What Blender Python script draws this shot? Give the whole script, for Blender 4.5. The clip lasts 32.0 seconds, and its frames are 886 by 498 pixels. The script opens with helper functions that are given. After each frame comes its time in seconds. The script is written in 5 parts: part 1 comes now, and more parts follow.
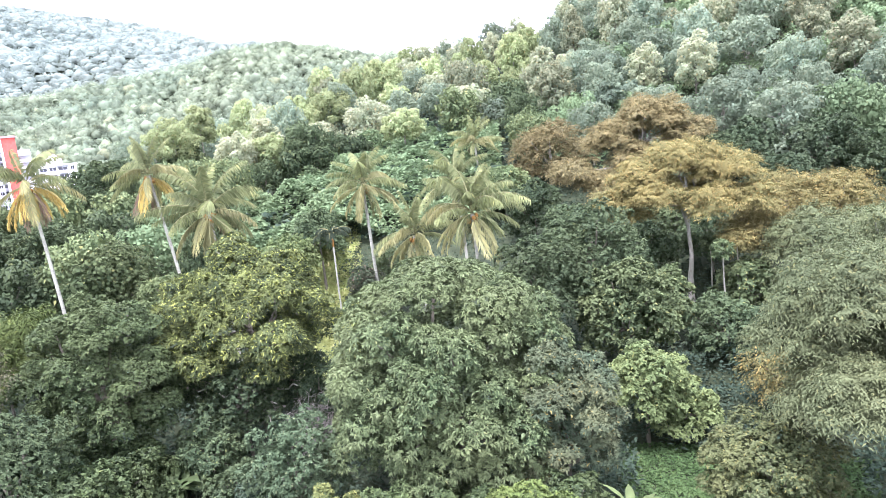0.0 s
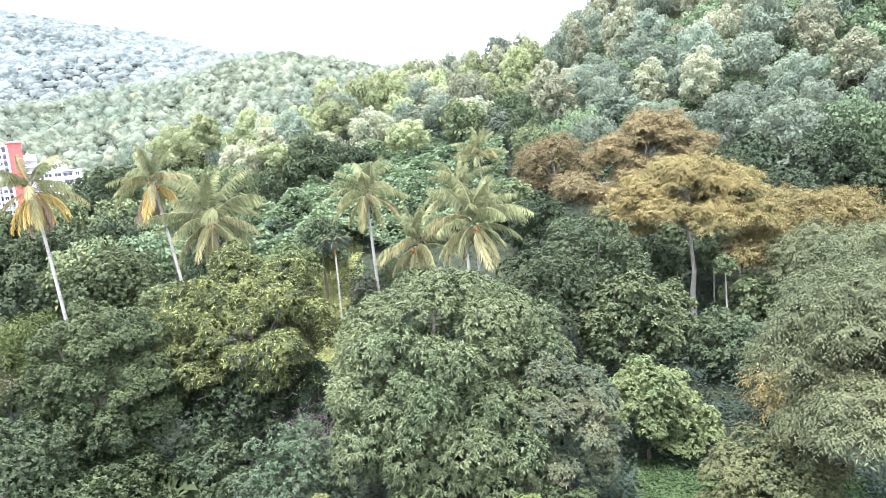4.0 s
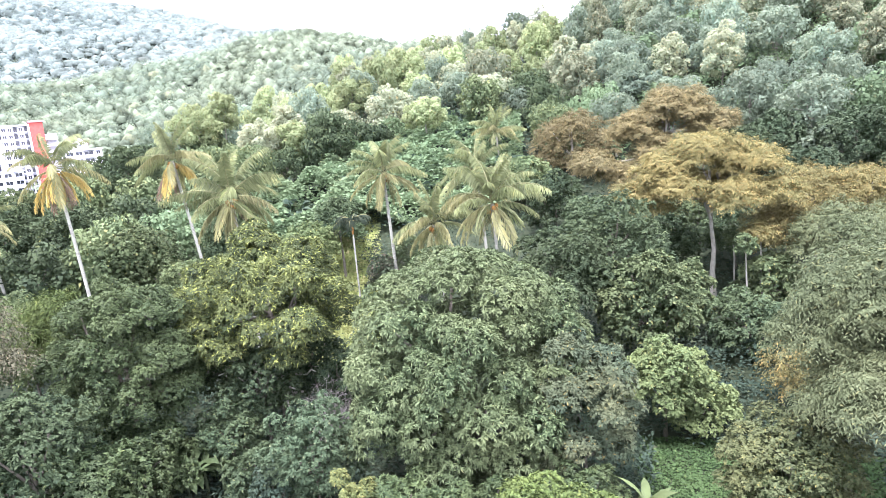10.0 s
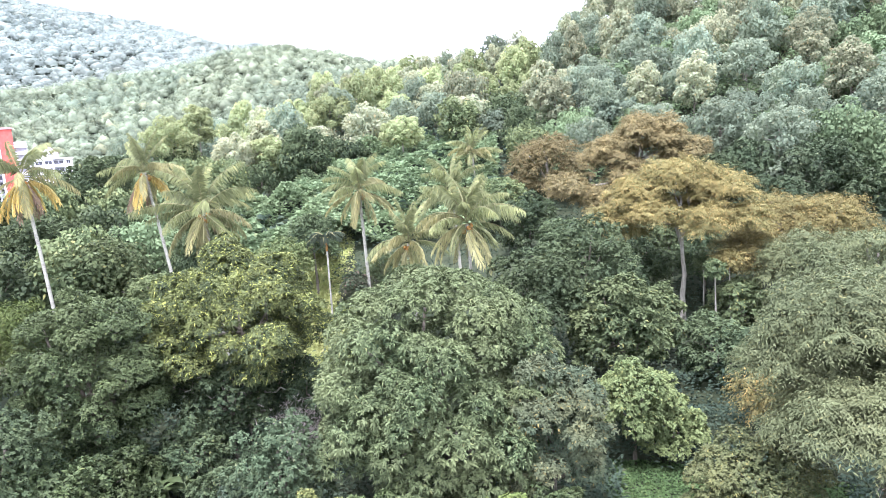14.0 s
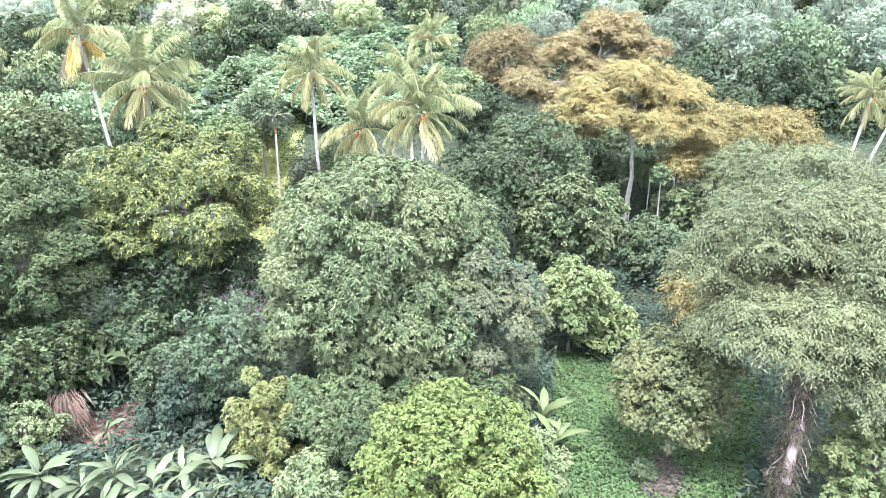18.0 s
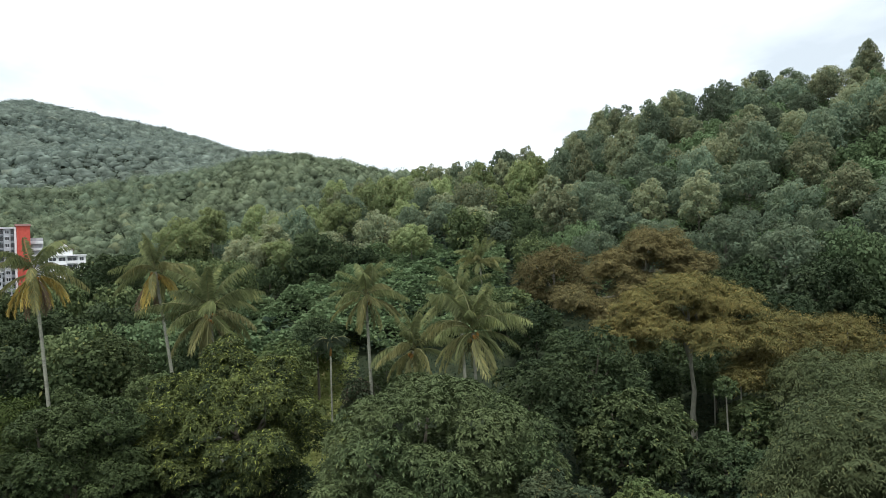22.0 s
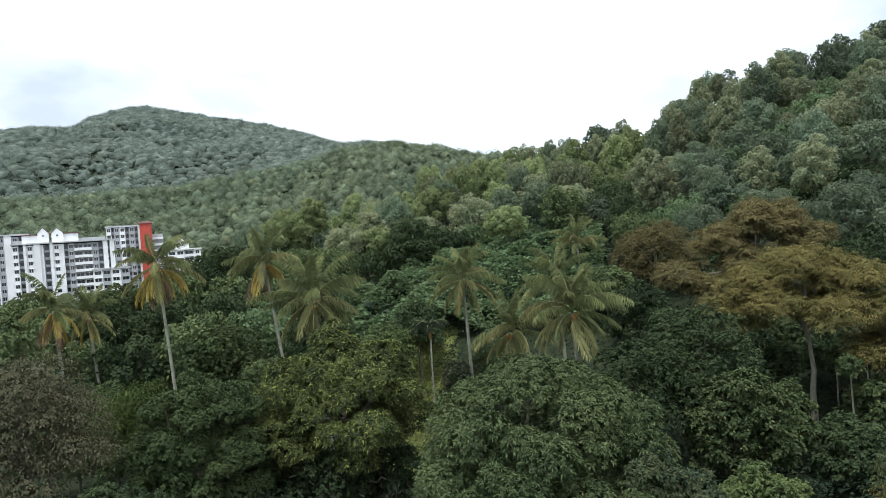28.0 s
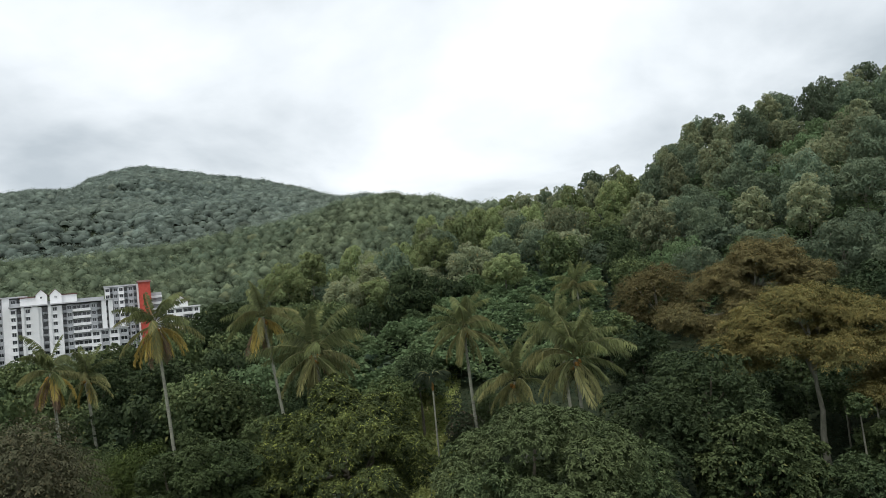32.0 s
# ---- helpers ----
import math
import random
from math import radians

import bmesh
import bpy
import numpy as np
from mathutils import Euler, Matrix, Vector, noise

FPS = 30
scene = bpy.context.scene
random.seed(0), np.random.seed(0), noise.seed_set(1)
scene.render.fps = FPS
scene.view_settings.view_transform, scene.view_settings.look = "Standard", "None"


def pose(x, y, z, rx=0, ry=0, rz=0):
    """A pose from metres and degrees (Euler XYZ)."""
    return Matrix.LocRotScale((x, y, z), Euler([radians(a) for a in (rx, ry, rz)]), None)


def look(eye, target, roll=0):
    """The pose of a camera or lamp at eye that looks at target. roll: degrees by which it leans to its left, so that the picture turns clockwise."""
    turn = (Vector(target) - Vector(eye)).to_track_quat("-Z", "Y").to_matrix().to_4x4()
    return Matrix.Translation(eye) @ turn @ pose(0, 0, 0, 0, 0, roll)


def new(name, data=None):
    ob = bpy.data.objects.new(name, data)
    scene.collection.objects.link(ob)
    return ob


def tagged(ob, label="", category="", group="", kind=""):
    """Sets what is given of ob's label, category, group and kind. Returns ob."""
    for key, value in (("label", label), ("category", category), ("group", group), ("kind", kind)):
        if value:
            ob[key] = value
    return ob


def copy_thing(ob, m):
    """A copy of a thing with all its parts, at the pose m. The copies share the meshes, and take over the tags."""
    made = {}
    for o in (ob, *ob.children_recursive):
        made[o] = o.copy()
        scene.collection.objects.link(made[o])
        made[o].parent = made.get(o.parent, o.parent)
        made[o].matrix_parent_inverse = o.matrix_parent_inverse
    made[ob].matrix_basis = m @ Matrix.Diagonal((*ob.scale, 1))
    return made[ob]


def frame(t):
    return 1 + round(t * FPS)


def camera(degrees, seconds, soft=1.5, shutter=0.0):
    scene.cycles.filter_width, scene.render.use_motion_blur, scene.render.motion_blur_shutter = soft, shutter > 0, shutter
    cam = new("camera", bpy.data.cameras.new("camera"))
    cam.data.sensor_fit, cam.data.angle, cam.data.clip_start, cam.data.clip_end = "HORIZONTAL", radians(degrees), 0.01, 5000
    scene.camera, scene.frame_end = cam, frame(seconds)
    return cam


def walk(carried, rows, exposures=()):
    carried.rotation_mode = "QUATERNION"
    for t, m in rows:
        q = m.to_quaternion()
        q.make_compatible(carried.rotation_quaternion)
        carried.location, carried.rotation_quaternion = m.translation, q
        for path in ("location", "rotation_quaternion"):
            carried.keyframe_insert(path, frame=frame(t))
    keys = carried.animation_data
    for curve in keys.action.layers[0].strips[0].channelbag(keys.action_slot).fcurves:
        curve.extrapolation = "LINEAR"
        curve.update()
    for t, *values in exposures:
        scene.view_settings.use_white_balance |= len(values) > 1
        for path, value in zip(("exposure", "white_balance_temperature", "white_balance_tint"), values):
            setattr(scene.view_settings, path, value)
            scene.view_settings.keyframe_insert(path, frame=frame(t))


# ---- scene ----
from itertools import product

# ---------------------------------------------------------------- camera
EYE = (0.0, 0.0, 18.0)
cam = camera(67.82, 32.0, soft=0.8)
PATH = [
    (0.0, pose(*EYE, 80.89, 6.67, -1.20)),
    (0.5, pose(*EYE, 80.72, 6.65, -1.32)),
    (1.0, pose(*EYE, 80.83, 6.71, -1.22)),
    (1.5, pose(*EYE, 80.61, 6.50, -1.01)),
    (2.0, pose(*EYE, 81.04, 6.81, -0.86)),
    (2.5, pose(*EYE, 81.23, 6.64, -0.73)),
    (3.0, pose(*EYE, 81.36, 6.06, -0.66)),
    (3.5, pose(*EYE, 81.67, 5.86, -0.71)),
    (5.5, pose(*EYE, 82.06, 5.93, -1.54)),
    (6.0, pose(*EYE, 82.01, 5.91, -1.09)),
    (6.5, pose(*EYE, 81.65, 4.88, -1.14)),
    (7.0, pose(*EYE, 81.92, 4.72, -1.21)),
    (7.5, pose(*EYE, 82.11, 4.87, -1.36)),
    (8.0, pose(*EYE, 81.44, 4.61, -1.81)),
    (8.5, pose(*EYE, 81.16, 4.43, -0.05)),
    (9.0, pose(*EYE, 80.06, 4.53, 1.28)),
    (9.5, pose(*EYE, 79.67, 4.46, 0.67)),
    (10.0, pose(*EYE, 80.18, 5.98, 0.62)),
    (10.5, pose(*EYE, 79.85, 5.86, -0.39)),
    (11.0, pose(*EYE, 79.90, 6.08, -0.13)),
    (11.5, pose(*EYE, 80.18, 5.88, 0.63)),
    (12.0, pose(*EYE, 80.13, 5.33, 0.37)),
    (12.5, pose(*EYE, 80.98, 5.45, 1.09)),
    (13.0, pose(*EYE, 82.59, 5.88, 0.37)),
    (13.5, pose(*EYE, 82.27, 5.12, -1.73)),
    (14.0, pose(*EYE, 81.66, 4.37, -1.39)),
    (14.5, pose(*EYE, 81.04, 4.37, -1.39)),
    (15.0, pose(*EYE, 80.82, 4.51, -2.52)),
    (15.5, pose(*EYE, 75.09, 1.15, -6.14)),
    (17.5, pose(*EYE, 70.51, 0.34, -5.76)),
    (18.0, pose(*EYE, 72.11, 0.38, -4.91)),
    (18.5, pose(*EYE, 75.59, 0.69, -4.63)),
    (19.0, pose(*EYE, 78.60, 0.23, -4.97)),
    (19.5, pose(*EYE, 80.67, 0.47, -6.41)),
    (20.0, pose(*EYE, 81.83, 0.98, -7.13)),
    (20.5, pose(*EYE, 82.05, 0.87, -6.73)),
    (21.0, pose(*EYE, 83.96, 1.97, -5.52)),
    (21.5, pose(*EYE, 87.90, 4.05, -2.20)),
    (22.0, pose(*EYE, 91.05, 2.66, -0.71)),
    (22.5, pose(*EYE, 95.43, 2.40, 3.41)),
    (23.0, pose(*EYE, 96.19, 4.41, 6.87)),
    (23.5, pose(*EYE, 93.67, 3.99, 6.90)),
    (24.0, pose(*EYE, 92.87, 4.82, 7.03)),
    (24.5, pose(*EYE, 92.44, 4.76, 6.24)),
    (25.0, pose(*EYE, 92.29, 4.38, 5.70)),
    (25.5, pose(*EYE, 92.32, 4.53, 5.22)),
    (27.5, pose(*EYE, 90.59, 4.72, 6.57)),
    (28.0, pose(*EYE, 90.05, 4.70, 7.59)),
    (28.5, pose(*EYE, 90.36, 5.19, 8.87)),
    (29.0, pose(*EYE, 92.64, 6.78, 11.57)),
    (29.5, pose(*EYE, 93.80, 6.97, 12.26)),
    (30.0, pose(*EYE, 95.78, 7.28, 12.05)),
    (30.5, pose(*EYE, 96.06, 7.30, 10.76)),
    (31.0, pose(*EYE, 95.91, 7.62, 9.16)),
    (31.5, pose(*EYE, 95.01, 7.14, 8.07)),
    (32.0, pose(*EYE, 94.36, 6.44, 7.57)),
]
EXPOSURES = [(0.0, 3.05, 5750, 34), (9.0, 3.05, 5750, 34), (11.0, 3.15, 5750, 34), (12.5, 3.00, 5750, 34), (13.0, 2.90, 5750, 34), (14.0, 3.00, 5750, 34), (15.0, 3.15, 5750, 34), (17.5, 3.60, 5620, 32), (20.0, 3.45, 5620, 32),
             (21.0, 2.95, 5750, 28), (21.5, 1.9, 6000, 15), (22.0, 0.8, 6300, 11), (22.5, 0.0, 6400, 11), (23.0, -0.35, 6400, 11), (24.0, 0.0, 6400, 11),
             (25.0, 0.35, 6300, 11), (28.0, 0.8, 6100, 11), (29.0, 0.7, 6100, 11), (30.0, 0.05, 6350, 11), (31.0, 0.05, 6400, 11), (32.0, 0.3, 6400, 11)]
walk(cam, PATH, EXPOSURES)

# ---------------------------------------------------------------- sky and sun
SUN_EL, SUN_AZ = radians(68), radians(196)          # azimuth clockwise from +y
world = bpy.data.worlds.new("world")
scene.world = world
world.use_nodes = True
wn, wl = world.node_tree.nodes, world.node_tree.links
wn.clear()


def wnode(kind, **inputs):
    n = wn.new(kind)
    for k, v in inputs.items():
        n.inputs[k].default_value = v
    return n


coord = wn.new("ShaderNodeTexCoord")
sep = wn.new("ShaderNodeSeparateXYZ")
wl.new(coord.outputs["Generated"], sep.inputs[0])
height = wn.new("ShaderNodeMath")
height.operation = "MAXIMUM"
wl.new(sep.outputs["Z"], height.inputs[0])
height.inputs[1].default_value = 0.0
lift = wn.new("ShaderNodeMath")
lift.operation = "ADD"
wl.new(height.outputs[0], lift.inputs[0])
lift.inputs[1].default_value = 0.22
flat = []
for axis in "XY":
    m = wn.new("ShaderNodeMath")
    m.operation = "DIVIDE"
    wl.new(sep.outputs[axis], m.inputs[0])
    wl.new(lift.outputs[0], m.inputs[1])
    flat.append(m)
plane = wn.new("ShaderNodeCombineXYZ")
wl.new(flat[0].outputs[0], plane.inputs["X"])
wl.new(flat[1].outputs[0], plane.inputs["Y"])
cloud = wnode("ShaderNodeTexNoise", Scale=0.85, Detail=7.0, Roughness=0.5, Distortion=0.3)
wl.new(plane.outputs[0], cloud.inputs["Vector"])
ramp = wn.new("ShaderNodeValToRGB")
ramp.color_ramp.elements[0].position, ramp.color_ramp.elements[1].position = 0.34, 0.64
ramp.color_ramp.elements[0].color = (0.43, 0.48, 0.51, 1)
ramp.color_ramp.elements[1].color = (0.92, 0.95, 0.97, 1)
mid = ramp.color_ramp.elements.new(0.48)
mid.color = (0.70, 0.745, 0.765, 1)
wl.new(cloud.outputs["Fac"], ramp.inputs[0])
sky = wn.new("ShaderNodeTexSky")
sky.sky_type = "NISHITA"
sky.sun_disc = False
sky.sun_elevation, sky.sun_rotation = SUN_EL, SUN_AZ
bg_sky, bg_cloud = wnode("ShaderNodeBackground", Strength=0.05), wnode("ShaderNodeBackground", Strength=1.1)
wl.new(sky.outputs[0], bg_sky.inputs["Color"])
wl.new(ramp.outputs[0], bg_cloud.inputs["Color"])
both = wn.new("ShaderNodeMixShader")          # a closed cloud cover with a little of the blue behind it
both.inputs[0].default_value = 0.93
wl.new(bg_sky.outputs[0], both.inputs[1])
wl.new(bg_cloud.outputs[0], both.inputs[2])
wout = wn.new("ShaderNodeOutputWorld")
wl.new(both.outputs[0], wout.inputs["Surface"])

sun = new("sun", bpy.data.lights.new("sun", "SUN"))
sun.data.energy, sun.data.angle, sun.data.color = 1.8, radians(12), (1.0, 0.97, 0.93)
sun.matrix_world = look((0, 0, 400), (-400 * math.sin(SUN_AZ) / math.tan(SUN_EL), -400 * math.cos(SUN_AZ) / math.tan(SUN_EL), 0))

# ---------------------------------------------------------------- materials


def node_material(name):
    m = bpy.data.materials.new(name)
    m.use_nodes = True
    m.node_tree.nodes.clear()
    return m, m.node_tree.nodes, m.node_tree.links


def leaf_material(name, dark, light, accent, share=0.06, patch=0.25, rough=0.55, through_light=0.22, spread=0.25, fine=1.3, gloss=0.06, vary=0.5, blue=1.22, mottle=0.16):
    """Leaves: dark to light from leaf to leaf, older accent leaves, and patches bough by bough and tree by tree."""
    m, n, l = node_material(name)
    dark, light, accent = [(c[0], c[1], c[2] * blue) for c in (dark, light, accent)]
    mean = [0.5 * (p + q) for p, q in zip(dark, light)]
    dark, light = [[k + (c - k) * vary for c, k in zip(tone, mean)] for tone in (dark, light)]
    geo, obj = n.new("ShaderNodeNewGeometry"), n.new("ShaderNodeObjectInfo")
    tc = n.new("ShaderNodeTexCoord")
    r = n.new("ShaderNodeValToRGB")
    r.color_ramp.elements[0].color, r.color_ramp.elements[1].color = (*dark, 1), (*light, 1)
    r.color_ramp.elements[1].position = 1 - share
    e = r.color_ramp.elements.new(min(0.999, 1 - share + 0.02))
    e.color = (*accent, 1)
    l.new(geo.outputs["Random Per Island"], r.inputs[0])
    big = n.new("ShaderNodeTexNoise")
    big.inputs["Scale"].default_value, big.inputs["Detail"].default_value = patch, 3
    l.new(tc.outputs["Object"], big.inputs["Vector"])
    small = n.new("ShaderNodeTexNoise")
    small.inputs["Scale"].default_value, small.inputs["Detail"].default_value = fine, 2
    l.new(tc.outputs["Object"], small.inputs["Vector"])
    mr = n.new("ShaderNodeMapRange")
    mr.inputs["From Min"].default_value, mr.inputs["From Max"].default_value = 0.35, 0.65
    mr.inputs["To Min"].default_value, mr.inputs["To Max"].default_value = 0.0, 0.55
    l.new(big.outputs["Fac"], mr.inputs["Value"])
    mix = n.new("ShaderNodeMixRGB")
    mix.inputs[2].default_value = (*[0.55 * a + 0.45 * b for a, b in zip(light, accent)], 1)
    l.new(mr.outputs[0], mix.inputs[0])
    l.new(r.outputs[0], mix.inputs[1])
    hs = n.new("ShaderNodeHueSaturation")
    hs.inputs["Saturation"].default_value = 0.98
    l.new(mix.outputs[0], hs.inputs["Color"])
    v1 = n.new("ShaderNodeMapRange")
    v1.inputs["To Min"].default_value, v1.inputs["To Max"].default_value = 1 - spread, 1 + spread
    l.new(obj.outputs["Random"], v1.inputs["Value"])
    v2 = n.new("ShaderNodeMapRange")
    v2.inputs["From Min"].default_value, v2.inputs["From Max"].default_value = 0.3, 0.7
    v2.inputs["To Min"].default_value, v2.inputs["To Max"].default_value = 1 - mottle, 1 + mottle
    l.new(small.outputs["Fac"], v2.inputs["Value"])
    mul = n.new("ShaderNodeMath")
    mul.operation = "MULTIPLY"
    l.new(v1.outputs[0], mul.inputs[0])
    l.new(v2.outputs[0], mul.inputs[1])
    l.new(mul.outputs[0], hs.inputs["Value"])
    p = n.new("ShaderNodeBsdfPrincipled")
    p.inputs["Roughness"].default_value = rough
    p.inputs["Specular IOR Level"].default_value = gloss
    l.new(hs.outputs[0], p.inputs["Base Color"])
    tr = n.new("ShaderNodeBsdfTranslucent")
    l.new(hs.outputs[0], tr.inputs["Color"])
    ms = n.new("ShaderNodeMixShader")
    ms.inputs[0].default_value = through_light
    l.new(p.outputs[0], ms.inputs[1])
    l.new(tr.outputs[0], ms.inputs[2])
    o = n.new("ShaderNodeOutputMaterial")
    l.new(ms.outputs[0], o.inputs["Surface"])
    return m


def rough_material(name, a, b, scale=3.0, rough=0.85, bump=0.3, stretch=(1, 1, 1), third=None, detail=6.0, dist=0.05):
    """Two-scale mottled surface for bark, soil, plaster and roofs."""
    m, n, l = node_material(name)
    tc, mp = n.new("ShaderNodeTexCoord"), n.new("ShaderNodeMapping")
    mp.inputs["Scale"].default_value = stretch
    l.new(tc.outputs["Object"], mp.inputs["Vector"])
    noise1, noise2 = n.new("ShaderNodeTexNoise"), n.new("ShaderNodeTexNoise")
    noise1.inputs["Scale"].default_value, noise1.inputs["Detail"].default_value = scale, detail
    noise2.inputs["Scale"].default_value, noise2.inputs["Detail"].default_value = scale * 0.13, 4
    l.new(mp.outputs[0], noise1.inputs["Vector"])
    l.new(mp.outputs[0], noise2.inputs["Vector"])
    r = n.new("ShaderNodeValToRGB")
    r.color_ramp.elements[0].position, r.color_ramp.elements[1].position = 0.32, 0.68
    r.color_ramp.elements[0].color, r.color_ramp.elements[1].color = (*a, 1), (*b, 1)
    l.new(noise1.outputs["Fac"], r.inputs[0])
    mix = n.new("ShaderNodeMixRGB")
    mix.inputs[2].default_value = (*(third or [0.5 * (x + y) for x, y in zip(a, b)]), 1)
    mr = n.new("ShaderNodeMapRange")
    mr.inputs["From Min"].default_value, mr.inputs["From Max"].default_value = 0.42, 0.62
    mr.inputs["To Max"].default_value = 0.8
    l.new(noise2.outputs["Fac"], mr.inputs["Value"])
    l.new(mr.outputs[0], mix.inputs[0])
    l.new(r.outputs[0], mix.inputs[1])
    p = n.new("ShaderNodeBsdfPrincipled")
    p.inputs["Roughness"].default_value = rough
    p.inputs["Specular IOR Level"].default_value = 0.15
    l.new(mix.outputs[0], p.inputs["Base Color"])
    bp = n.new("ShaderNodeBump")
    bp.inputs["Strength"].default_value, bp.inputs["Distance"].default_value = bump, dist
    l.new(noise1.outputs["Fac"], bp.inputs["Height"])
    l.new(bp.outputs[0], p.inputs["Normal"])
    o = n.new("ShaderNodeOutputMaterial")
    l.new(p.outputs[0], o.inputs["Surface"])
    return m


M_MANGO = leaf_material("mango_leaves", (0.011, 0.024, 0.008), (0.087, 0.121, 0.052), (0.143, 0.155, 0.062), 0.02, 0.30, vary=1.15, gloss=0.1, through_light=0.12, blue=0.98)
M_MANGO_GOLD = leaf_material("mango_leaves_flushing", (0.017, 0.033, 0.014), (0.085, 0.116, 0.048), (0.327, 0.367, 0.083), 0.14, 0.85, vary=1.15, gloss=0.1, through_light=0.12, blue=0.98)
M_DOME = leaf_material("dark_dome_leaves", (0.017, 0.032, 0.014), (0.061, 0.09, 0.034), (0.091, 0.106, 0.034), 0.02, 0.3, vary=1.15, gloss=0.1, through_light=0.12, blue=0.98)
M_DURIAN = leaf_material("durian_leaves", (0.044, 0.06, 0.025), (0.105, 0.131, 0.059), (0.146, 0.152, 0.057), 0.07, 0.22, vary=0.8, gloss=0.06, through_light=0.28, blue=1.05, mottle=0.22)
M_DURIAN_ORANGE = leaf_material("durian_leaves_orange", (0.09, 0.093, 0.039), (0.158, 0.151, 0.062), (0.235, 0.17, 0.057), 0.12, 0.3, vary=0.9, through_light=0.3, blue=0.9, mottle=0.28)
M_DURIAN_BROWN = leaf_material("durian_leaves_brown", (0.095, 0.09, 0.043), (0.16, 0.145, 0.068), (0.215, 0.165, 0.065), 0.12, 0.3, vary=0.9, through_light=0.3, blue=0.95, mottle=0.28)
M_OLIVE_BROWN = leaf_material("olive_brown_leaves", (0.035, 0.04, 0.021), (0.09, 0.095, 0.044), (0.126, 0.103, 0.044), 0.10, 0.22)
# Dark green leaves, lowered further to put the shade of forest gaps in
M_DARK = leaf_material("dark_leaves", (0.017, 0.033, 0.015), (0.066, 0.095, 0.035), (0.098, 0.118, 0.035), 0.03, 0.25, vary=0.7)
# All M_HILL leaves: lighter, flatter tones with aerial haze put into the colour
M_HILL_DARK = leaf_material("hazed_hill_dark_leaves", (0.109, 0.177, 0.1), (0.176, 0.218, 0.116), (0.209, 0.218, 0.082), 0.03, 0.25, rough=0.7, gloss=0.03, spread=0.28, through_light=0.46, mottle=0.25)
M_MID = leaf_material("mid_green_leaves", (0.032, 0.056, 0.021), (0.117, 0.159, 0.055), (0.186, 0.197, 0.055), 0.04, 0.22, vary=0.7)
M_HILL_MID = leaf_material("hazed_hill_mid_green_leaves", (0.156, 0.218, 0.111), (0.252, 0.27, 0.127), (0.31, 0.267, 0.103), 0.04, 0.22, rough=0.7, gloss=0.03, spread=0.28, through_light=0.46, mottle=0.25)
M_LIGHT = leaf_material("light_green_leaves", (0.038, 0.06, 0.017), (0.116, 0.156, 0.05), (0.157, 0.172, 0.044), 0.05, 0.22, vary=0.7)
M_HILL_LIGHT = leaf_material("hazed_hill_light_green_leaves", (0.199, 0.275, 0.094), (0.257, 0.302, 0.118), (0.275, 0.264, 0.085), 0.05, 0.22, rough=0.7, gloss=0.03, spread=0.28, through_light=0.46, mottle=0.25)
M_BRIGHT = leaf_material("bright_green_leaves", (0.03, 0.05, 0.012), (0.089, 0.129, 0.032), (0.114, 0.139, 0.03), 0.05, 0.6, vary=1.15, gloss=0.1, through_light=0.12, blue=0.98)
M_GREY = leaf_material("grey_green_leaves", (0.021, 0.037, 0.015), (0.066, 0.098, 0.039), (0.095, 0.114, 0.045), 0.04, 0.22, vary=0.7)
M_HILL_GREY = leaf_material("hazed_hill_grey_green_leaves", (0.114, 0.161, 0.089), (0.143, 0.182, 0.091), (0.155, 0.163, 0.071), 0.04, 0.22, rough=0.7, gloss=0.03, spread=0.28, through_light=0.46, mottle=0.25)
M_CROTON = leaf_material("croton_leaves", (0.042, 0.063, 0.017), (0.132, 0.159, 0.045), (0.187, 0.184, 0.045), 0.15, 0.7)
M_CREEPER = leaf_material("creeper_leaves", (0.095, 0.157, 0.063), (0.143, 0.204, 0.078), (0.163, 0.198, 0.071), 0.04, 0.16, rough=0.65, gloss=0.05, through_light=0.35, mottle=0.25)
M_BANANA = leaf_material("banana_leaves", (0.046, 0.069, 0.025), (0.076, 0.104, 0.04), (0.11, 0.118, 0.04), 0.06, 0.5, 0.45, gloss=0.15)
M_FROND = leaf_material("palm_fronds", (0.084, 0.11, 0.045), (0.224, 0.263, 0.112), (0.325, 0.325, 0.123), 0.06, 0.3, 0.38, gloss=0.2, blue=1.0, vary=0.8)
M_FROND_PALE = leaf_material("pale_fronds", (0.121, 0.132, 0.055), (0.275, 0.281, 0.121), (0.363, 0.319, 0.132), 0.10, 0.3, 0.4, gloss=0.2, blue=1.0, vary=0.8)
M_FROND_OLD = leaf_material("yellowed_fronds", (0.288, 0.231, 0.051), (0.575, 0.469, 0.112), (0.431, 0.307, 0.074), 0.15, 0.5)
M_FROND_DEAD = leaf_material("dead_fronds", (0.15, 0.108, 0.06), (0.30, 0.22, 0.125), (0.24, 0.15, 0.075), 0.15, 0.5)
M_ARECA = leaf_material("areca_fronds", (0.027, 0.046, 0.026), (0.089, 0.12, 0.06), (0.138, 0.133, 0.054), 0.04, 0.4)
M_RED = leaf_material("reddish_leaves", (0.02, 0.035, 0.014), (0.054, 0.085, 0.034), (0.117, 0.075, 0.048), 0.1, 0.5, vary=0.8)
M_GRASS = leaf_material("clearing_herbs", (0.023, 0.045, 0.013), (0.061, 0.109, 0.03), (0.082, 0.117, 0.031), 0.04, 0.5, vary=0.85)
M_GRASS_DRY = leaf_material("slope_grass", (0.137, 0.177, 0.038), (0.305, 0.353, 0.095), (0.394, 0.365, 0.139), 0.08, 0.4)
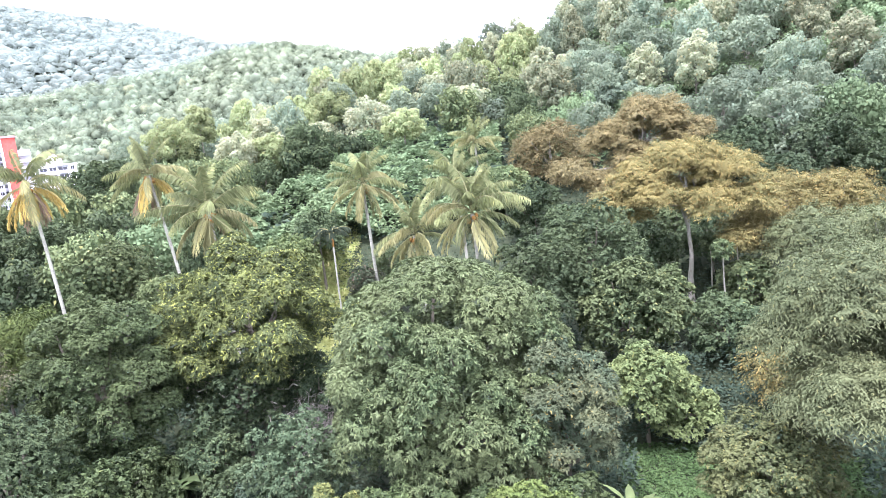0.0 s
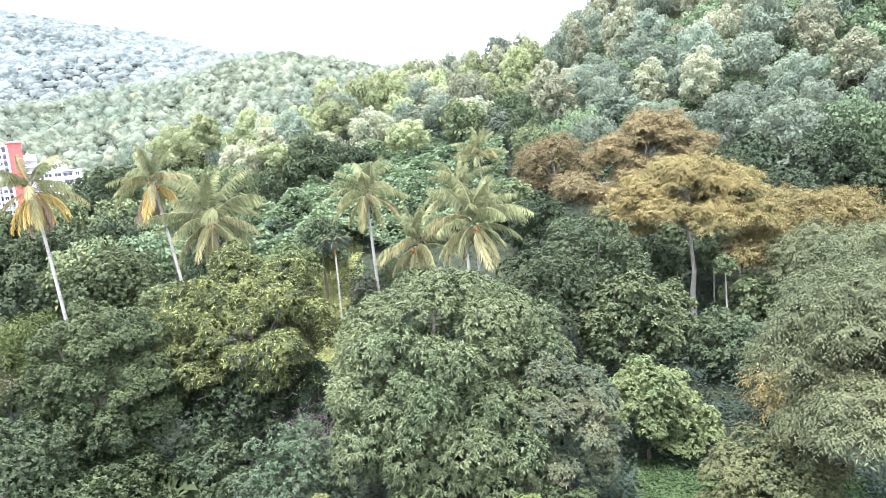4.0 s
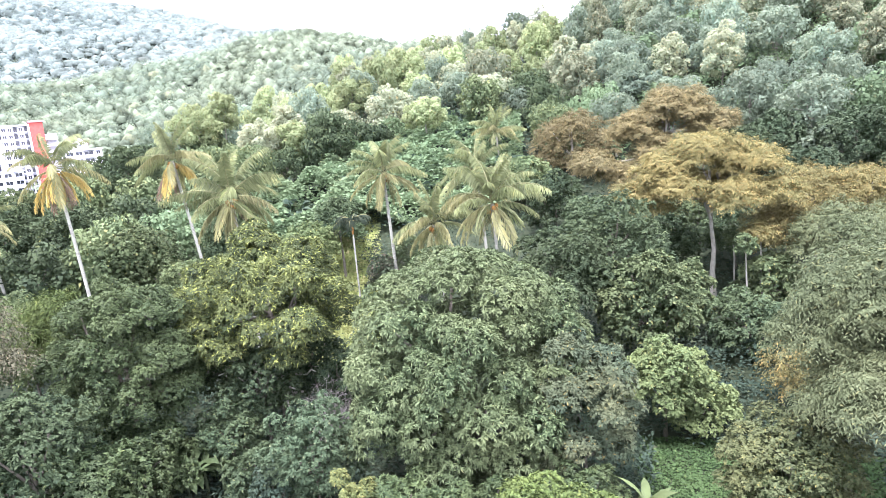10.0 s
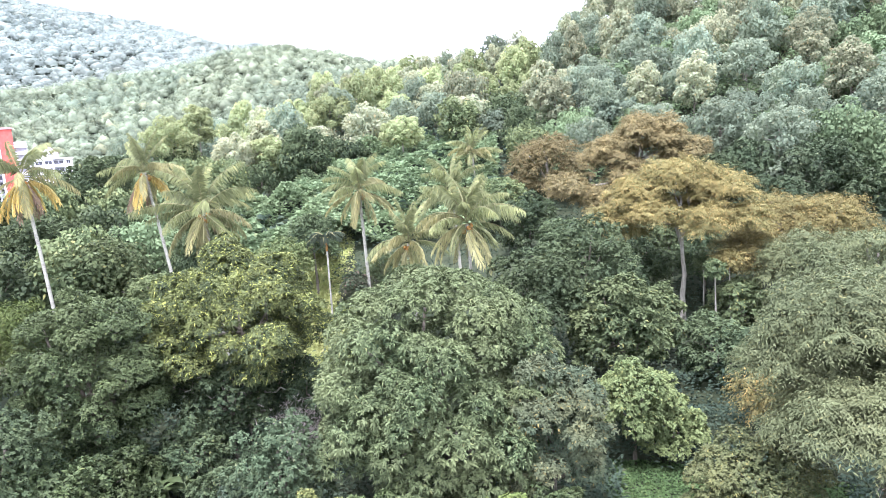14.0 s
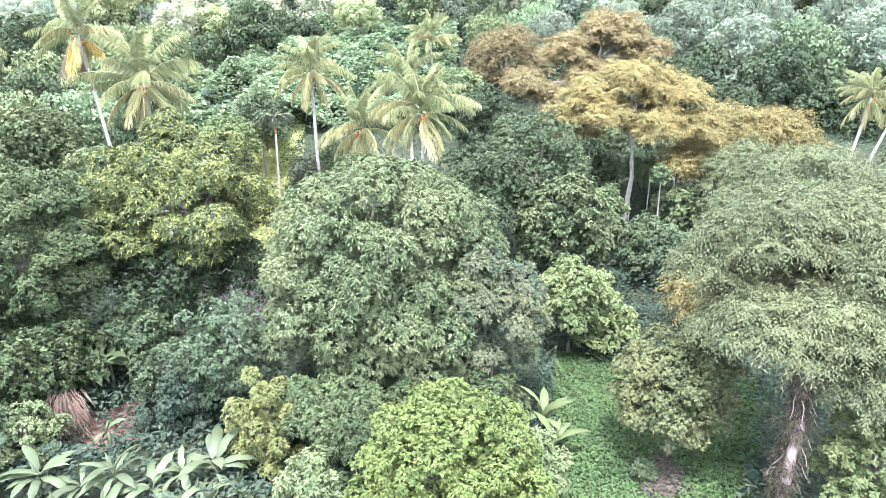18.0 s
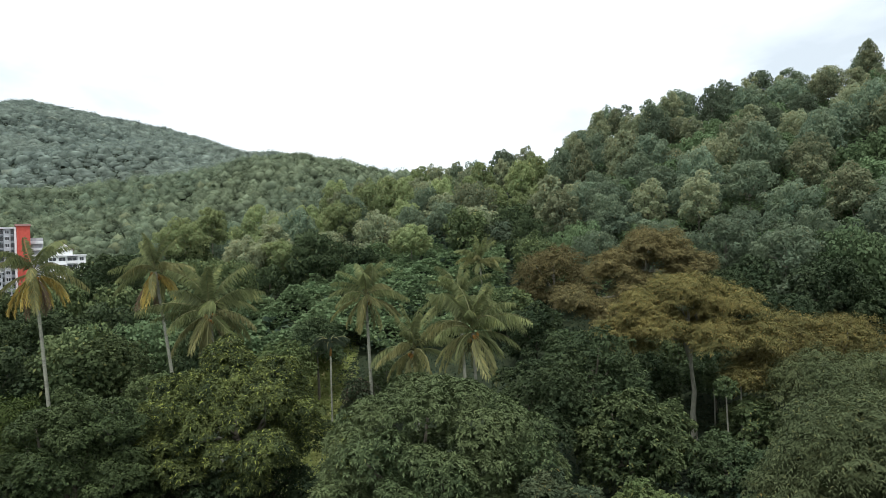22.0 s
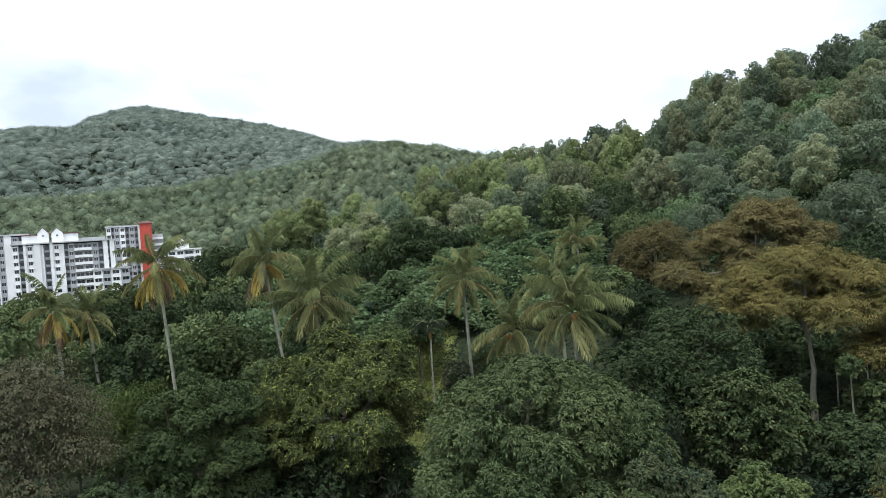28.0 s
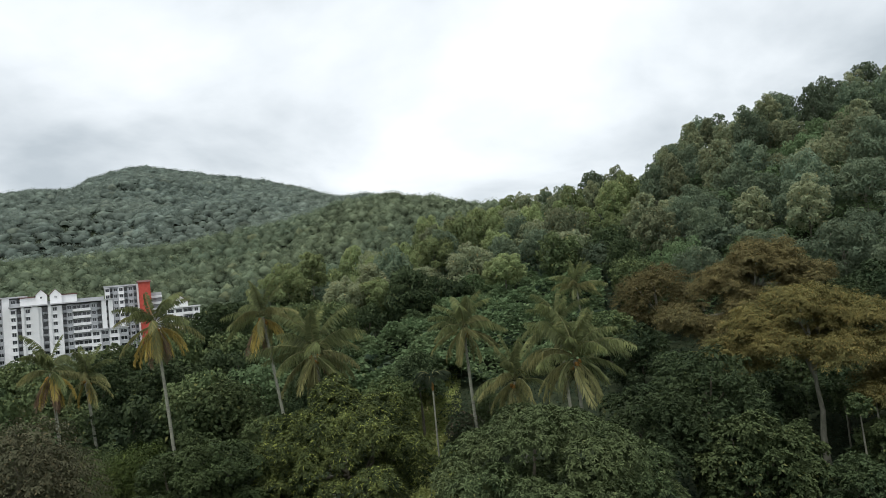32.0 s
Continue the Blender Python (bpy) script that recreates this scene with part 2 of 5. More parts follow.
# Undergrowth leaves, tone lowered so that gap shade sits in the colour
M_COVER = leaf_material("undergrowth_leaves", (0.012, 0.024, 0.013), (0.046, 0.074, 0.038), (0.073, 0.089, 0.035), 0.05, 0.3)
# Distant woods: pale, greyish leaf tones that carry the haze of distance
M_FAR = leaf_material("hazed_hill_leaves", (0.106, 0.149, 0.092), (0.191, 0.234, 0.134), (0.227, 0.255, 0.127), 0.06, 0.012, 0.8, 0.38, 0.0, 0.11, 0.03, vary=0.7, blue=1.1, mottle=0.42)
M_FARTHEST = leaf_material("hazed_mountain_leaves", (0.148, 0.19, 0.151), (0.221, 0.269, 0.199), (0.24, 0.274, 0.192), 0.05, 0.006, 0.8, 0.38, 0.0, 0.09, 0.03, vary=0.7, blue=1.1, mottle=0.42)
M_SLOPE_NEAR = leaf_material("hazed_ridge_leaves", (0.091, 0.135, 0.081), (0.172, 0.211, 0.113), (0.204, 0.211, 0.101), 0.06, 0.02, 0.8, 0.38, 0.0, 0.11, 0.03, vary=0.7, blue=1.1, mottle=0.42)
M_PALE = leaf_material("pale_yellow_green_leaves", (0.032, 0.048, 0.017), (0.1, 0.122, 0.05), (0.161, 0.152, 0.043), 0.06, 0.3, vary=1.15, gloss=0.1, through_light=0.12, blue=0.98)
M_STRAW = leaf_material("dry_straw", (0.144, 0.11, 0.061), (0.316, 0.255, 0.149), (0.265, 0.164, 0.089), 0.12, 0.5, 0.8)
M_VINE = leaf_material("dry_vines", (0.043, 0.04, 0.025), (0.102, 0.096, 0.059), (0.118, 0.094, 0.051), 0.1, 0.6, 0.8)
M_MANGO_ORANGE = leaf_material("mango_leaves_orange", (0.017, 0.032, 0.014), (0.078, 0.114, 0.055), (0.182, 0.153, 0.04), 0.04, 0.5)
M_BARK = rough_material("bark", (0.066, 0.060, 0.042), (0.148, 0.137, 0.102), 9, stretch=(1, 1, 0.25))
M_BARK_PALE = rough_material("pale_bark", (0.162, 0.156, 0.118), (0.295, 0.285, 0.224), 7, stretch=(1, 1, 0.3), third=(0.19, 0.197, 0.150))
M_PALM_TRUNK = rough_material("palm_trunk", (0.15, 0.152, 0.115), (0.29, 0.29, 0.235), 5, stretch=(1, 1, 3.5), third=(0.27, 0.282, 0.21))
M_RIB = rough_material("frond_ribs", (0.116, 0.122, 0.051), (0.177, 0.177, 0.082), 3)
M_HUSK = rough_material("coconut_husk", (0.163, 0.082, 0.020), (0.272, 0.150, 0.041), 6)
M_TWIG = rough_material("dry_twigs", (0.125, 0.118, 0.098), (0.215, 0.20, 0.172), 8)
M_DEAD = rough_material("dead_wood", (0.12, 0.098, 0.078), (0.24, 0.20, 0.165), 8, stretch=(1, 1, 0.3))
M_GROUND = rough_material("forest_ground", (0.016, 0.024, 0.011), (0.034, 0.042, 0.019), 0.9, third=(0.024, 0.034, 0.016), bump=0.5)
M_TURF = rough_material("turf", (0.132, 0.174, 0.046), (0.244, 0.285, 0.087), 4.0, third=(0.204, 0.225, 0.081), bump=0.6)
M_SOIL = rough_material("red_soil", (0.053, 0.035, 0.022), (0.102, 0.067, 0.045), 2.5, third=(0.082, 0.053, 0.032))
M_PLASTER = rough_material("white_plaster", (0.76, 0.77, 0.77), (0.86, 0.86, 0.86), 0.7, third=(0.70, 0.71, 0.70), bump=0.05)
M_GREY_WALL = rough_material("grey_plaster", (0.33, 0.345, 0.36), (0.46, 0.475, 0.49), 0.8, third=(0.38, 0.39, 0.40), bump=0.05)
M_EDGE = rough_material("weathered_roof_edge", (0.46, 0.47, 0.48), (0.58, 0.59, 0.60), 0.9, third=(0.40, 0.41, 0.42), bump=0.05)
M_RED_WALL = rough_material("red_plaster", (0.42, 0.07, 0.05), (0.55, 0.11, 0.08), 0.8, third=(0.48, 0.09, 0.07), bump=0.05)
M_ROOF = rough_material("roof_tiles", (0.10, 0.05, 0.045), (0.17, 0.09, 0.08), 2.0)
M_ROCK = rough_material("bare_rock", (0.30, 0.24, 0.19), (0.46, 0.38, 0.31), 0.10, third=(0.36, 0.30, 0.24), dist=1.0)
glass, gn, gl = node_material("window_glass")
gp = gn.new("ShaderNodeBsdfPrincipled")
gp.inputs["Base Color"].default_value, gp.inputs["Roughness"].default_value = (0.025, 0.03, 0.035, 1), 0.08
gl.new(gp.outputs[0], gn.new("ShaderNodeOutputMaterial").inputs["Surface"])
M_GLASS = glass

# ---------------------------------------------------------------- mesh helpers
rng = np.random.default_rng(7)


def mesh_of(name, verts, faces, material, smooth=False, rounded=None, share=0.0):
    """rounded: an outward way for every vertex, towards which the shading is turned by the given share, as in a full crown of fine leaves."""
    me = bpy.data.meshes.new(name)
    me.from_pydata(np.asarray(verts, dtype=np.float32), [], faces)
    for mat in material if isinstance(material, (list, tuple)) else [material]:
        me.materials.append(mat)
    if smooth:
        me.polygons.foreach_set("use_smooth", np.ones(len(me.polygons), dtype=bool))
    me.update()
    if rounded is not None:
        own = np.empty(len(me.vertices) * 3, dtype=np.float32)
        me.vertices.foreach_get("normal", own)
        me.normals_split_custom_set_from_vertices(unit(own.reshape(-1, 3) * (1 - share) + rounded * share))
    return me


def part(name, me, parent, label="", m=None):
    ob = new(name, me)
    ob.parent = parent
    if m is not None:
        ob.matrix_basis = m
    if label:
        ob["label"] = label
    return ob


def unit(v):
    return v / np.maximum(np.linalg.norm(v, axis=-1, keepdims=True), 1e-9)


def leaves(base, way, length, width, fold=0.18, droop=0.15, face=None):
    """Kite-shaped leaves folded along the midrib: vertices and triangles. face: the way in which the upper side looks."""
    n = len(base)
    length, width = np.broadcast_to(length, n)[:, None], np.broadcast_to(width, n)[:, None]
    up = (np.tile((0.0, 0.0, 1.0), (n, 1)) if face is None else face) + rng.normal(0, 0.35, (n, 3))
    side = unit(np.cross(way, up))
    top = np.cross(side, way)
    tip = base + way * length - np.array((0, 0, 1)) * droop * length
    mid_p = base + way * length * 0.45 + top * fold * width
    left, right = mid_p - side * width * 0.5, mid_p + side * width * 0.5
    verts = np.stack([base, left, tip, right], 1).reshape(-1, 3)
    i = np.arange(n)[:, None] * 4
    turned = ((np.cross(left - base, tip - base) * (np.array((0.0, 0.0, 1.0)) if face is None else face)).sum(1) < 0)[:, None]
    faces = np.concatenate([i + np.where(turned, (0, 2, 1), (0, 1, 2)), i + np.where(turned, (0, 3, 2), (0, 2, 3))], 0)     # the upper side looks out of the crown
    return verts, faces


def join(pieces):
    vs, fs, k = [], [], 0
    for v, f in pieces:
        vs.append(v)
        fs.append(np.asarray(f) + k)
        k += len(v)
    return np.concatenate(vs), np.concatenate(fs)


def tube(points, radii, sides=7):
    """A tapered tube along points, in triangles, closed at the tip."""
    points, radii = np.asarray(points, float), np.asarray(radii, float)
    t = unit(np.gradient(points, axis=0))
    ref = np.where(np.abs(t[:, 2:3]) > 0.9, (1.0, 0, 0), (0, 0, 1.0))
    a = unit(np.cross(t, ref))
    b = np.cross(t, a)
    ang = np.linspace(0, 2 * np.pi, sides, endpoint=False)
    ring = points[:, None] + radii[:, None, None] * (a[:, None] * np.cos(ang)[None, :, None] + b[:, None] * np.sin(ang)[None, :, None])
    n = len(points)
    verts = np.concatenate([ring.reshape(-1, 3), points[-1:]])
    f = []
    for i, j in product(range(n - 1), range(sides)):
        k = (j + 1) % sides
        p, q, r, s = i * sides + j, i * sides + k, (i + 1) * sides + k, (i + 1) * sides + j
        f += [(p, q, r), (p, r, s)]
    f += [((n - 1) * sides + j, (n - 1) * sides + (j + 1) % sides, n * sides) for j in range(sides)]
    return verts, np.array(f)


def bend(a, b, sag=0.0, wobble=0.1, n=6):
    """Points from a to b with a little crookedness."""
    a, b = np.asarray(a, float), np.asarray(b, float)
    s = np.linspace(0, 1, n)[:, None]
    p = a + (b - a) * s
    w = rng.normal(0, wobble, (n, 3)) * np.sin(np.pi * s)
    p += w
    p[:, 2] -= sag * (4 * s * (1 - s))[:, 0]
    return p


def at(az, r, z=0.0):
    """A place by its bearing in degrees clockwise from +y, its distance and height."""
    return (r * math.sin(radians(az)), r * math.cos(radians(az)), z)


def level(r, el):
    """The height seen at an elevation of el degrees from the eye at distance r."""
    return EYE[2] + r * math.tan(radians(el))


# ---------------------------------------------------------------- ground: valley, near ridge, hill behind, mountain
RIDGE_AZ = (-50, -41, -36, -29, -22, -15, -11, -3, 4, 10, 12.5, 15, 20, 26, 34, 46, 60)
RIDGE_EL = (-1.5, -0.9, -0.3, 1.6, 3.4, 4.0, 4.7, 7.6, 8.1, 8.4, 10.0, 11.7, 12.4, 13.0, 13.5, 14, 13)
HILL_AZ = (-60, -45, -30, -20, -16, -11.4, -8, -3, 5, 20, 60)
HILL_EL = (5.0, 6.0, 6.8, 8.1, 9.3, 9.8, 9.1, 7.9, 7.2, 7.0, 6.0)
PEAK_AZ = (-70, -50, -40.8, -38.7, -36.3, -34.9, -31.5, -27.9, -23, -18.6, -16, -10, 0, 20, 60)
PEAK_EL = (9.5, 10.7, 11.1, 11.5, 11.3, 12.3, 13.2, 12.6, 11.8, 10.7, 9.3, 8.0, 6.5, 6.0, 4.0)
GRID_AZ = np.linspace(-180, 180, 361)
GRID_R = np.concatenate([np.linspace(0, 120, 61), np.geomspace(125, 3600, 75)])


def column(az):
    w = min(1.0, max(0.0, (95 - abs(az)) / 35))
    w = w * w * (3 - 2 * w)
    rc = float(np.interp(az, (-35, -10), (145, 195)))
    zc = level(rc, np.interp(az, RIDGE_AZ, RIDGE_EL)) - 9.0
    zd = level(560, np.interp(az, HILL_AZ, HILL_EL)) - 5.5
    ze = level(1300, np.interp(az, PEAK_AZ, PEAK_EL)) - 2.5
    z60 = np.interp(az, (-30, -5, 10, 20, 40), (3.5, 5.5, 5.0, 2.8, 3.0))
    z80 = np.interp(az, (-30, -12, 5, 20, 40), (5.0, 10.5, 11.0, 8.0, 7.0))
    z112 = z80 + (zc - z80) * 0.26
    zv = np.interp(az, (-28, -5, 25), (4.0, 20.0, 34.0))
    rk = (0, 38, 60, 80, 112, rc, rc * 1.3, 330, 390, 560, 660, 1300, 1750, 2600, 3600)
    zk = (0, 0, z60, z80, z112, zc, zc + (zv - zc) * 0.6, zv, zv + 4, zd, zd + 5, ze, ze * 0.75, ze * 0.3, 20)
    return np.interp(GRID_R, rk, np.array(zk) * w)


GRID_Z = np.array([column(a) for a in GRID_AZ])
for i, a in enumerate(GRID_AZ):
    for j, r in enumerate(GRID_R):
        if r > 20:
            x, y, _ = at(a, r)
            GRID_Z[i, j] += 0.35 * noise.noise((x * 0.12, y * 0.12, 0)) * min(1, (r - 20) / 30) + 0.005 * min(max(0, r - 80), 600) * noise.noise((x / 40, y / 40, 3))
            if r > 620:
                GRID_Z[i, j] += 34 * min(1, (r - 620) / 150) * max(0, min(1, (1220 - r) / 150)) * noise.noise((x / 130, y / 130, 5))


def ground_z(x, y):
    """Height of the ground, for numbers or arrays."""
    x, y = np.asarray(x, float), np.asarray(y, float)
    r = np.hypot(x, y)
    a = np.degrees(np.arctan2(x, y)) + 180
    i0 = np.clip(a.astype(int), 0, 359)
    fa = a - i0
    j0 = np.clip(np.searchsorted(GRID_R, r) - 1, 0, len(GRID_R) - 2)
    fr = np.clip((r - GRID_R[j0]) / (GRID_R[j0 + 1] - GRID_R[j0]), 0, 1)
    z = (GRID_Z[i0, j0] * (1 - fa) * (1 - fr) + GRID_Z[i0 + 1, j0] * fa * (1 - fr)
         + GRID_Z[i0, j0 + 1] * (1 - fa) * fr + GRID_Z[i0 + 1, j0 + 1] * fa * fr)
    return z


def build_ground():
    na, nr = len(GRID_AZ) - 1, len(GRID_R)
    a = np.radians(GRID_AZ[:-1])[:, None]
    v = np.stack([np.sin(a) * GRID_R, np.cos(a) * GRID_R, GRID_Z[:-1]], -1)
    verts = v.reshape(-1, 3)
    i, j = np.meshgrid(np.arange(na), np.arange(nr - 1), indexing="ij")
    k = (i + 1) % na
    faces = np.stack([i * nr + j, i * nr + j + 1, k * nr + j + 1, k * nr + j], -1).reshape(-1, 4)
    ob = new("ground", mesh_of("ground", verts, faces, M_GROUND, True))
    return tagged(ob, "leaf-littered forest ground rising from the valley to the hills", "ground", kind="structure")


build_ground()

# ---------------------------------------------------------------- trees


def make_lobes(R, H, z0, count, size=0.45, seed=0, low=-0.5, even=False):
    """Boughs of a crown: spheroids set on an ellipsoid of radius R and half-height H round z0."""
    g = np.random.default_rng(seed)
    k = np.arange(count) + 0.5
    zz = 1 - (1 - low) * k / count
    th = k * 2.39996 + g.uniform(0, 6.3)
    rr = np.sqrt(np.maximum(0, 1 - zz ** 2))
    d = np.stack([rr * np.cos(th), rr * np.sin(th), zz], 1) + g.normal(0, 0.07, (count, 3))
    s = size * g.uniform(0.75, 1.25, count)
    c = d * (1 - s * 0.8)[:, None] * np.array((R, R, H)) * (g.uniform(0.95, 1.04, count) if even else g.uniform(0.82, 1.10, count))[:, None] + (0, 0, z0)
    radii = s[:, None] * np.array((R, R, min(R, H * 1.1) * 0.85))
    c = np.concatenate([c, [(0, 0, z0 - H * 0.05)]])          # the leafy heart of the crown
    radii = np.concatenate([radii, [(R * 0.58, R * 0.58, H * 0.62)]])
    return c, radii


def knobbed(c, radii, g, knobs, axis):
    """Boughs broken up into smaller rounded sprays on their outer, upper side."""
    if not knobs:
        return c, radii
    n = len(c)
    out = unit(unit(c - axis) * 0.9 + np.array((0, 0, 0.35)))
    u = unit(np.repeat(out, knobs, 0) + g.normal(0, 0.62, (n * knobs, 3)))
    kr = np.repeat(radii, knobs, 0)
    kc = np.repeat(c, knobs, 0) + kr * u * g.uniform(0.62, 0.86, (n * knobs, 1))
    return np.concatenate([c, kc]), np.concatenate([radii * 0.88, kr * g.uniform(0.30, 0.46, (n * knobs, 1))])


def crown_points(c, radii, n, g, shell=0.3, low=-0.35):
    """Points on the outer skin of the boughs, with their outward way."""
    w = radii[:, 0] * radii[:, 2]
    pick = g.choice(len(c), int(n * 2.4), p=w / w.sum())
    u = unit(g.normal(0, 1, (len(pick), 3)))
    u[:, 2] = np.where(u[:, 2] < low, -u[:, 2], u[:, 2])
    p = c[pick] + radii[pick] * u * (1 - shell * g.random(len(pick))[:, None] ** 2)
    keep = np.ones(len(p), bool)
    for k in range(len(c)):
        inside = (((p - c[k]) / radii[k]) ** 2).sum(1) < 0.70
        keep &= ~(inside & (pick != k))
    p, u = p[keep][:n], u[keep][:n]
    return p, u


def whorls(p, u, g, k=8, length=0.28, width=0.07, open_angle=68, droop=0.18, up=0.5):
    """Rosettes of k leaves at shoot tips p that point along u."""
    n = len(p)
    axis = unit(u * (1 - up) + np.array((0, 0, up)) + g.normal(0, 0.2, (n, 3)))
    ref = unit(np.cross(axis, g.normal(0, 1, (n, 3))))
    ref2 = np.cross(axis, ref)
    ang = (np.arange(k) * 2 * np.pi / k)[None] + g.uniform(0, 6.3, (n, 1)) + g.normal(0, 0.2, (n, k))
    tilt = np.radians(g.normal(open_angle, 18, (n, k)))
    way = (axis[:, None] * np.cos(tilt)[..., None]
           + (ref[:, None] * np.cos(ang)[..., None] + ref2[:, None] * np.sin(ang)[..., None]) * np.sin(tilt)[..., None])
    way = unit(way.reshape(-1, 3))
    base = np.repeat(p, k, 0) + way * length * 0.05
    L = length * g.uniform(0.65, 1.2, len(base))
    face = np.repeat(axis * 0.7 + np.array((0, 0, 0.5)), k, 0)
    return leaves(base, way, L, width * g.uniform(0.8, 1.2, len(base)), droop=droop, face=face)


def sprays(p, u, g, k=10, twig=0.9, length=0.16, width=0.06, flat=0.7):
    """Flat hanging sprays of small leaves along short twigs."""
    n = len(p)
    out = u * np.array((1, 1, 1 - flat)) + g.normal(0, 0.25, (n, 3)) + np.array((0, 0, 0.05))
    out = unit(out)
    s = (np.arange(k) + 0.5)[None] / k
    base = p[:, None] + out[:, None] * (s * twig)[..., None]
    base = base + np.array((0, 0, -1.0)) * (0.35 * twig * s ** 2)[..., None]
    side = unit(np.cross(out, (0, 0, 1.0)))
    sign = np.where(np.arange(k) % 2 == 0, 1.0, -1.0)
    way = unit(out[:, None] * 0.6 + side[:, None] * sign[None, :, None] * 0.8 + g.normal(0, 0.25, (n, k, 3)) - np.array((0, 0, 0.45)))
    return leaves(base.reshape(-1, 3), way.reshape(-1, 3), length * g.uniform(0.7, 1.25, n * k), width * g.uniform(0.8, 1.2, n * k), droop=0.25,
                  face=np.repeat(u * 0.6 + np.array((0, 0, 0.6)), k, 0))


def clumps(p, u, g, length=0.7, width=0.5):
    """Single leafy tufts for trees that stay far off."""
    way = unit(np.cross(u, g.normal(0, 1, u.shape)) + u * 0.35 + np.array((0, 0, 0.1)))
    L = length * g.uniform(0.6, 1.3, len(p))
    return leaves(p, way, L, width * g.uniform(0.7, 1.2, len(p)), fold=0.25, droop=0.1, face=u * 0.9 + np.array((0, 0, 0.35)))


def unit_sphere(subdivisions):
    bm = bmesh.new()
    bmesh.ops.create_icosphere(bm, subdivisions=subdivisions, radius=1)
    v = np.array([w.co[:] for w in bm.verts])
    f = np.array([[w.index for w in q.verts] for q in bm.faces])
    bm.free()
    return v, f


def tree(kind, label, x, y, top, R, style, mat, n, seed, half=None, boughs=16, size=0.45, trunk=0.22, low=-0.5, lean=(0, 0),
         bark=None, limbs=True, category="tree", group="", k=8, leaf=(0.28, 0.07), z=None, split=True, skin_low=-0.35, shell=0.3, flat=1.0, heart=True, droop=0.18, knobs=0, crowns=None, even=False, rounding=0.0):
    """A tree with a trunk, limbs and a crown of boughs whose leaves are real."""
    g = np.random.default_rng(seed)
    z = float(ground_z(x, y)) if z is None else z
    H = top - z
    half = half or min(H * 0.42, R * 0.9)
    zc = H - half
    root = tagged(new(kind), label, category, group)
    root.location = (x, y, z)
    c, radii = make_lobes(R, half, zc, boughs, size, seed, low, even)
    if not heart:
        c, radii = c[:-1], radii[:-1]
    if crowns:                      # several separate sub-crowns: bearing, distance, elevation of the middle, radius, half height, boughs
        c, radii = [], []
        for q, (az, r, el, cr, ch, cb) in enumerate(crowns):
            cc, rr = make_lobes(cr, ch, 0, cb, size, seed + 7 * q, low)
            px, py, _ = at(az, r)
            c.append(cc + np.array((px - x, py - y, level(r, el) - z)))
            radii.append(rr)
        c, radii = np.concatenate(c), np.concatenate(radii)
    radii[:, 2] *= flat
    c[:, :2] += np.array(lean) * (c[:, 2:3] / max(H, 0.1))
    bark = bark or M_BARK
    fork = np.array((lean[0] * 0.5, lean[1] * 0.5, max(zc - half * 0.55, H * 0.15)))
    stem = bend((0, 0, -0.3), fork, 0, trunk * 0.3, 5)
    top_of = np.concatenate([stem, [(lean[0] * 0.8, lean[1] * 0.8, zc + half * 0.35)]])
    tv = [tube(top_of, np.linspace(trunk, trunk * 0.35, len(top_of)), 8)]
    limb_meshes = []
    if limbs:
        order = np.argsort(-radii[:, 0])[: (9 if split else 5)]
        for q in order:
            s = g.uniform(0.35, 0.95)
            start = stem[-1] * s + top_of[-1] * (1 - s)
            limb_meshes.append(tube(bend(start, c[q], 0.0, R * 0.05, 5), np.linspace(trunk * 0.55, trunk * 0.16, 5), 6))
    if split:
        part("trunk", mesh_of("trunk", *tv[0], bark, True), root)
        for lm in limb_meshes:
            part("limb", mesh_of("limb", *lm, bark, True), root)
    else:
        part("trunk", mesh_of("trunk", *join(tv + limb_meshes), bark, True), root)
    wide = 0.42 if style == "tuft" else 0.24
    q = np.repeat(np.arange(len(c)), 34 if style == "tuft" else 44)
    uu = unit(g.normal(0, 1, (len(q), 3)))
    inner = leaves(c[q] + radii[q] * uu * g.uniform(0.3, 0.85, (len(q), 1)), unit(np.cross(uu, g.normal(0, 1, (len(q), 3)))), radii[q, 0] * wide, radii[q, 0] * wide * 0.7, face=uu)
    c, radii = knobbed(c, radii, g, knobs, np.array((0, 0, zc - half * 0.5)))
    p, u = crown_points(c, radii, n, g, shell, skin_low)
    if style == "whorl":
        v, f = whorls(p, u, g, k, *leaf, droop=droop, up=0.5 - droop * 0.4)
    elif style == "spray":
        v, f = sprays(p, u, g, k, 0.9, *leaf)
    else:
        v, f = clumps(p, u, g, *leaf)
    out = np.concatenate([np.repeat(u, len(v) // len(u), 0), np.repeat(uu, 4, 0)])
    part("crown", mesh_of("crown", *join([(v, f), inner]), mat, True, out, rounding or (0.8 if style == "tuft" else 0.3)), root)
    return root


def by_view(az, r, el):
    x, y, _ = at(az, r)
    return x, y, level(r, el)


# near trees, from the eye outwards
x, y, t = by_view(-0.3, 31, -9.5)
tree("mango_tree", "broad domed dark green mango tree with drooping leaf rosettes", x, y, t, 6.0, "whorl", M_MANGO, 19000, 11, half=6.3, boughs=110, size=0.19, trunk=0.35, low=-0.9, k=9, leaf=(0.23, 0.066), shell=0.08, droop=0.25, even=True, rounding=0.12)
x, y, t = by_view(-17.2, 40, -6.7)
tree("mango_tree", "mango tree with yellow flushing leaf tips and bare lower limbs", x, y, t, 5.3, "whorl", M_MANGO_GOLD, 9500, 12, half=4.6, boughs=36, size=0.27, trunk=0.2, low=-0.5, k=9, leaf=(0.25, 0.065), shell=0.12, droop=0.25, knobs=4, heart=False)
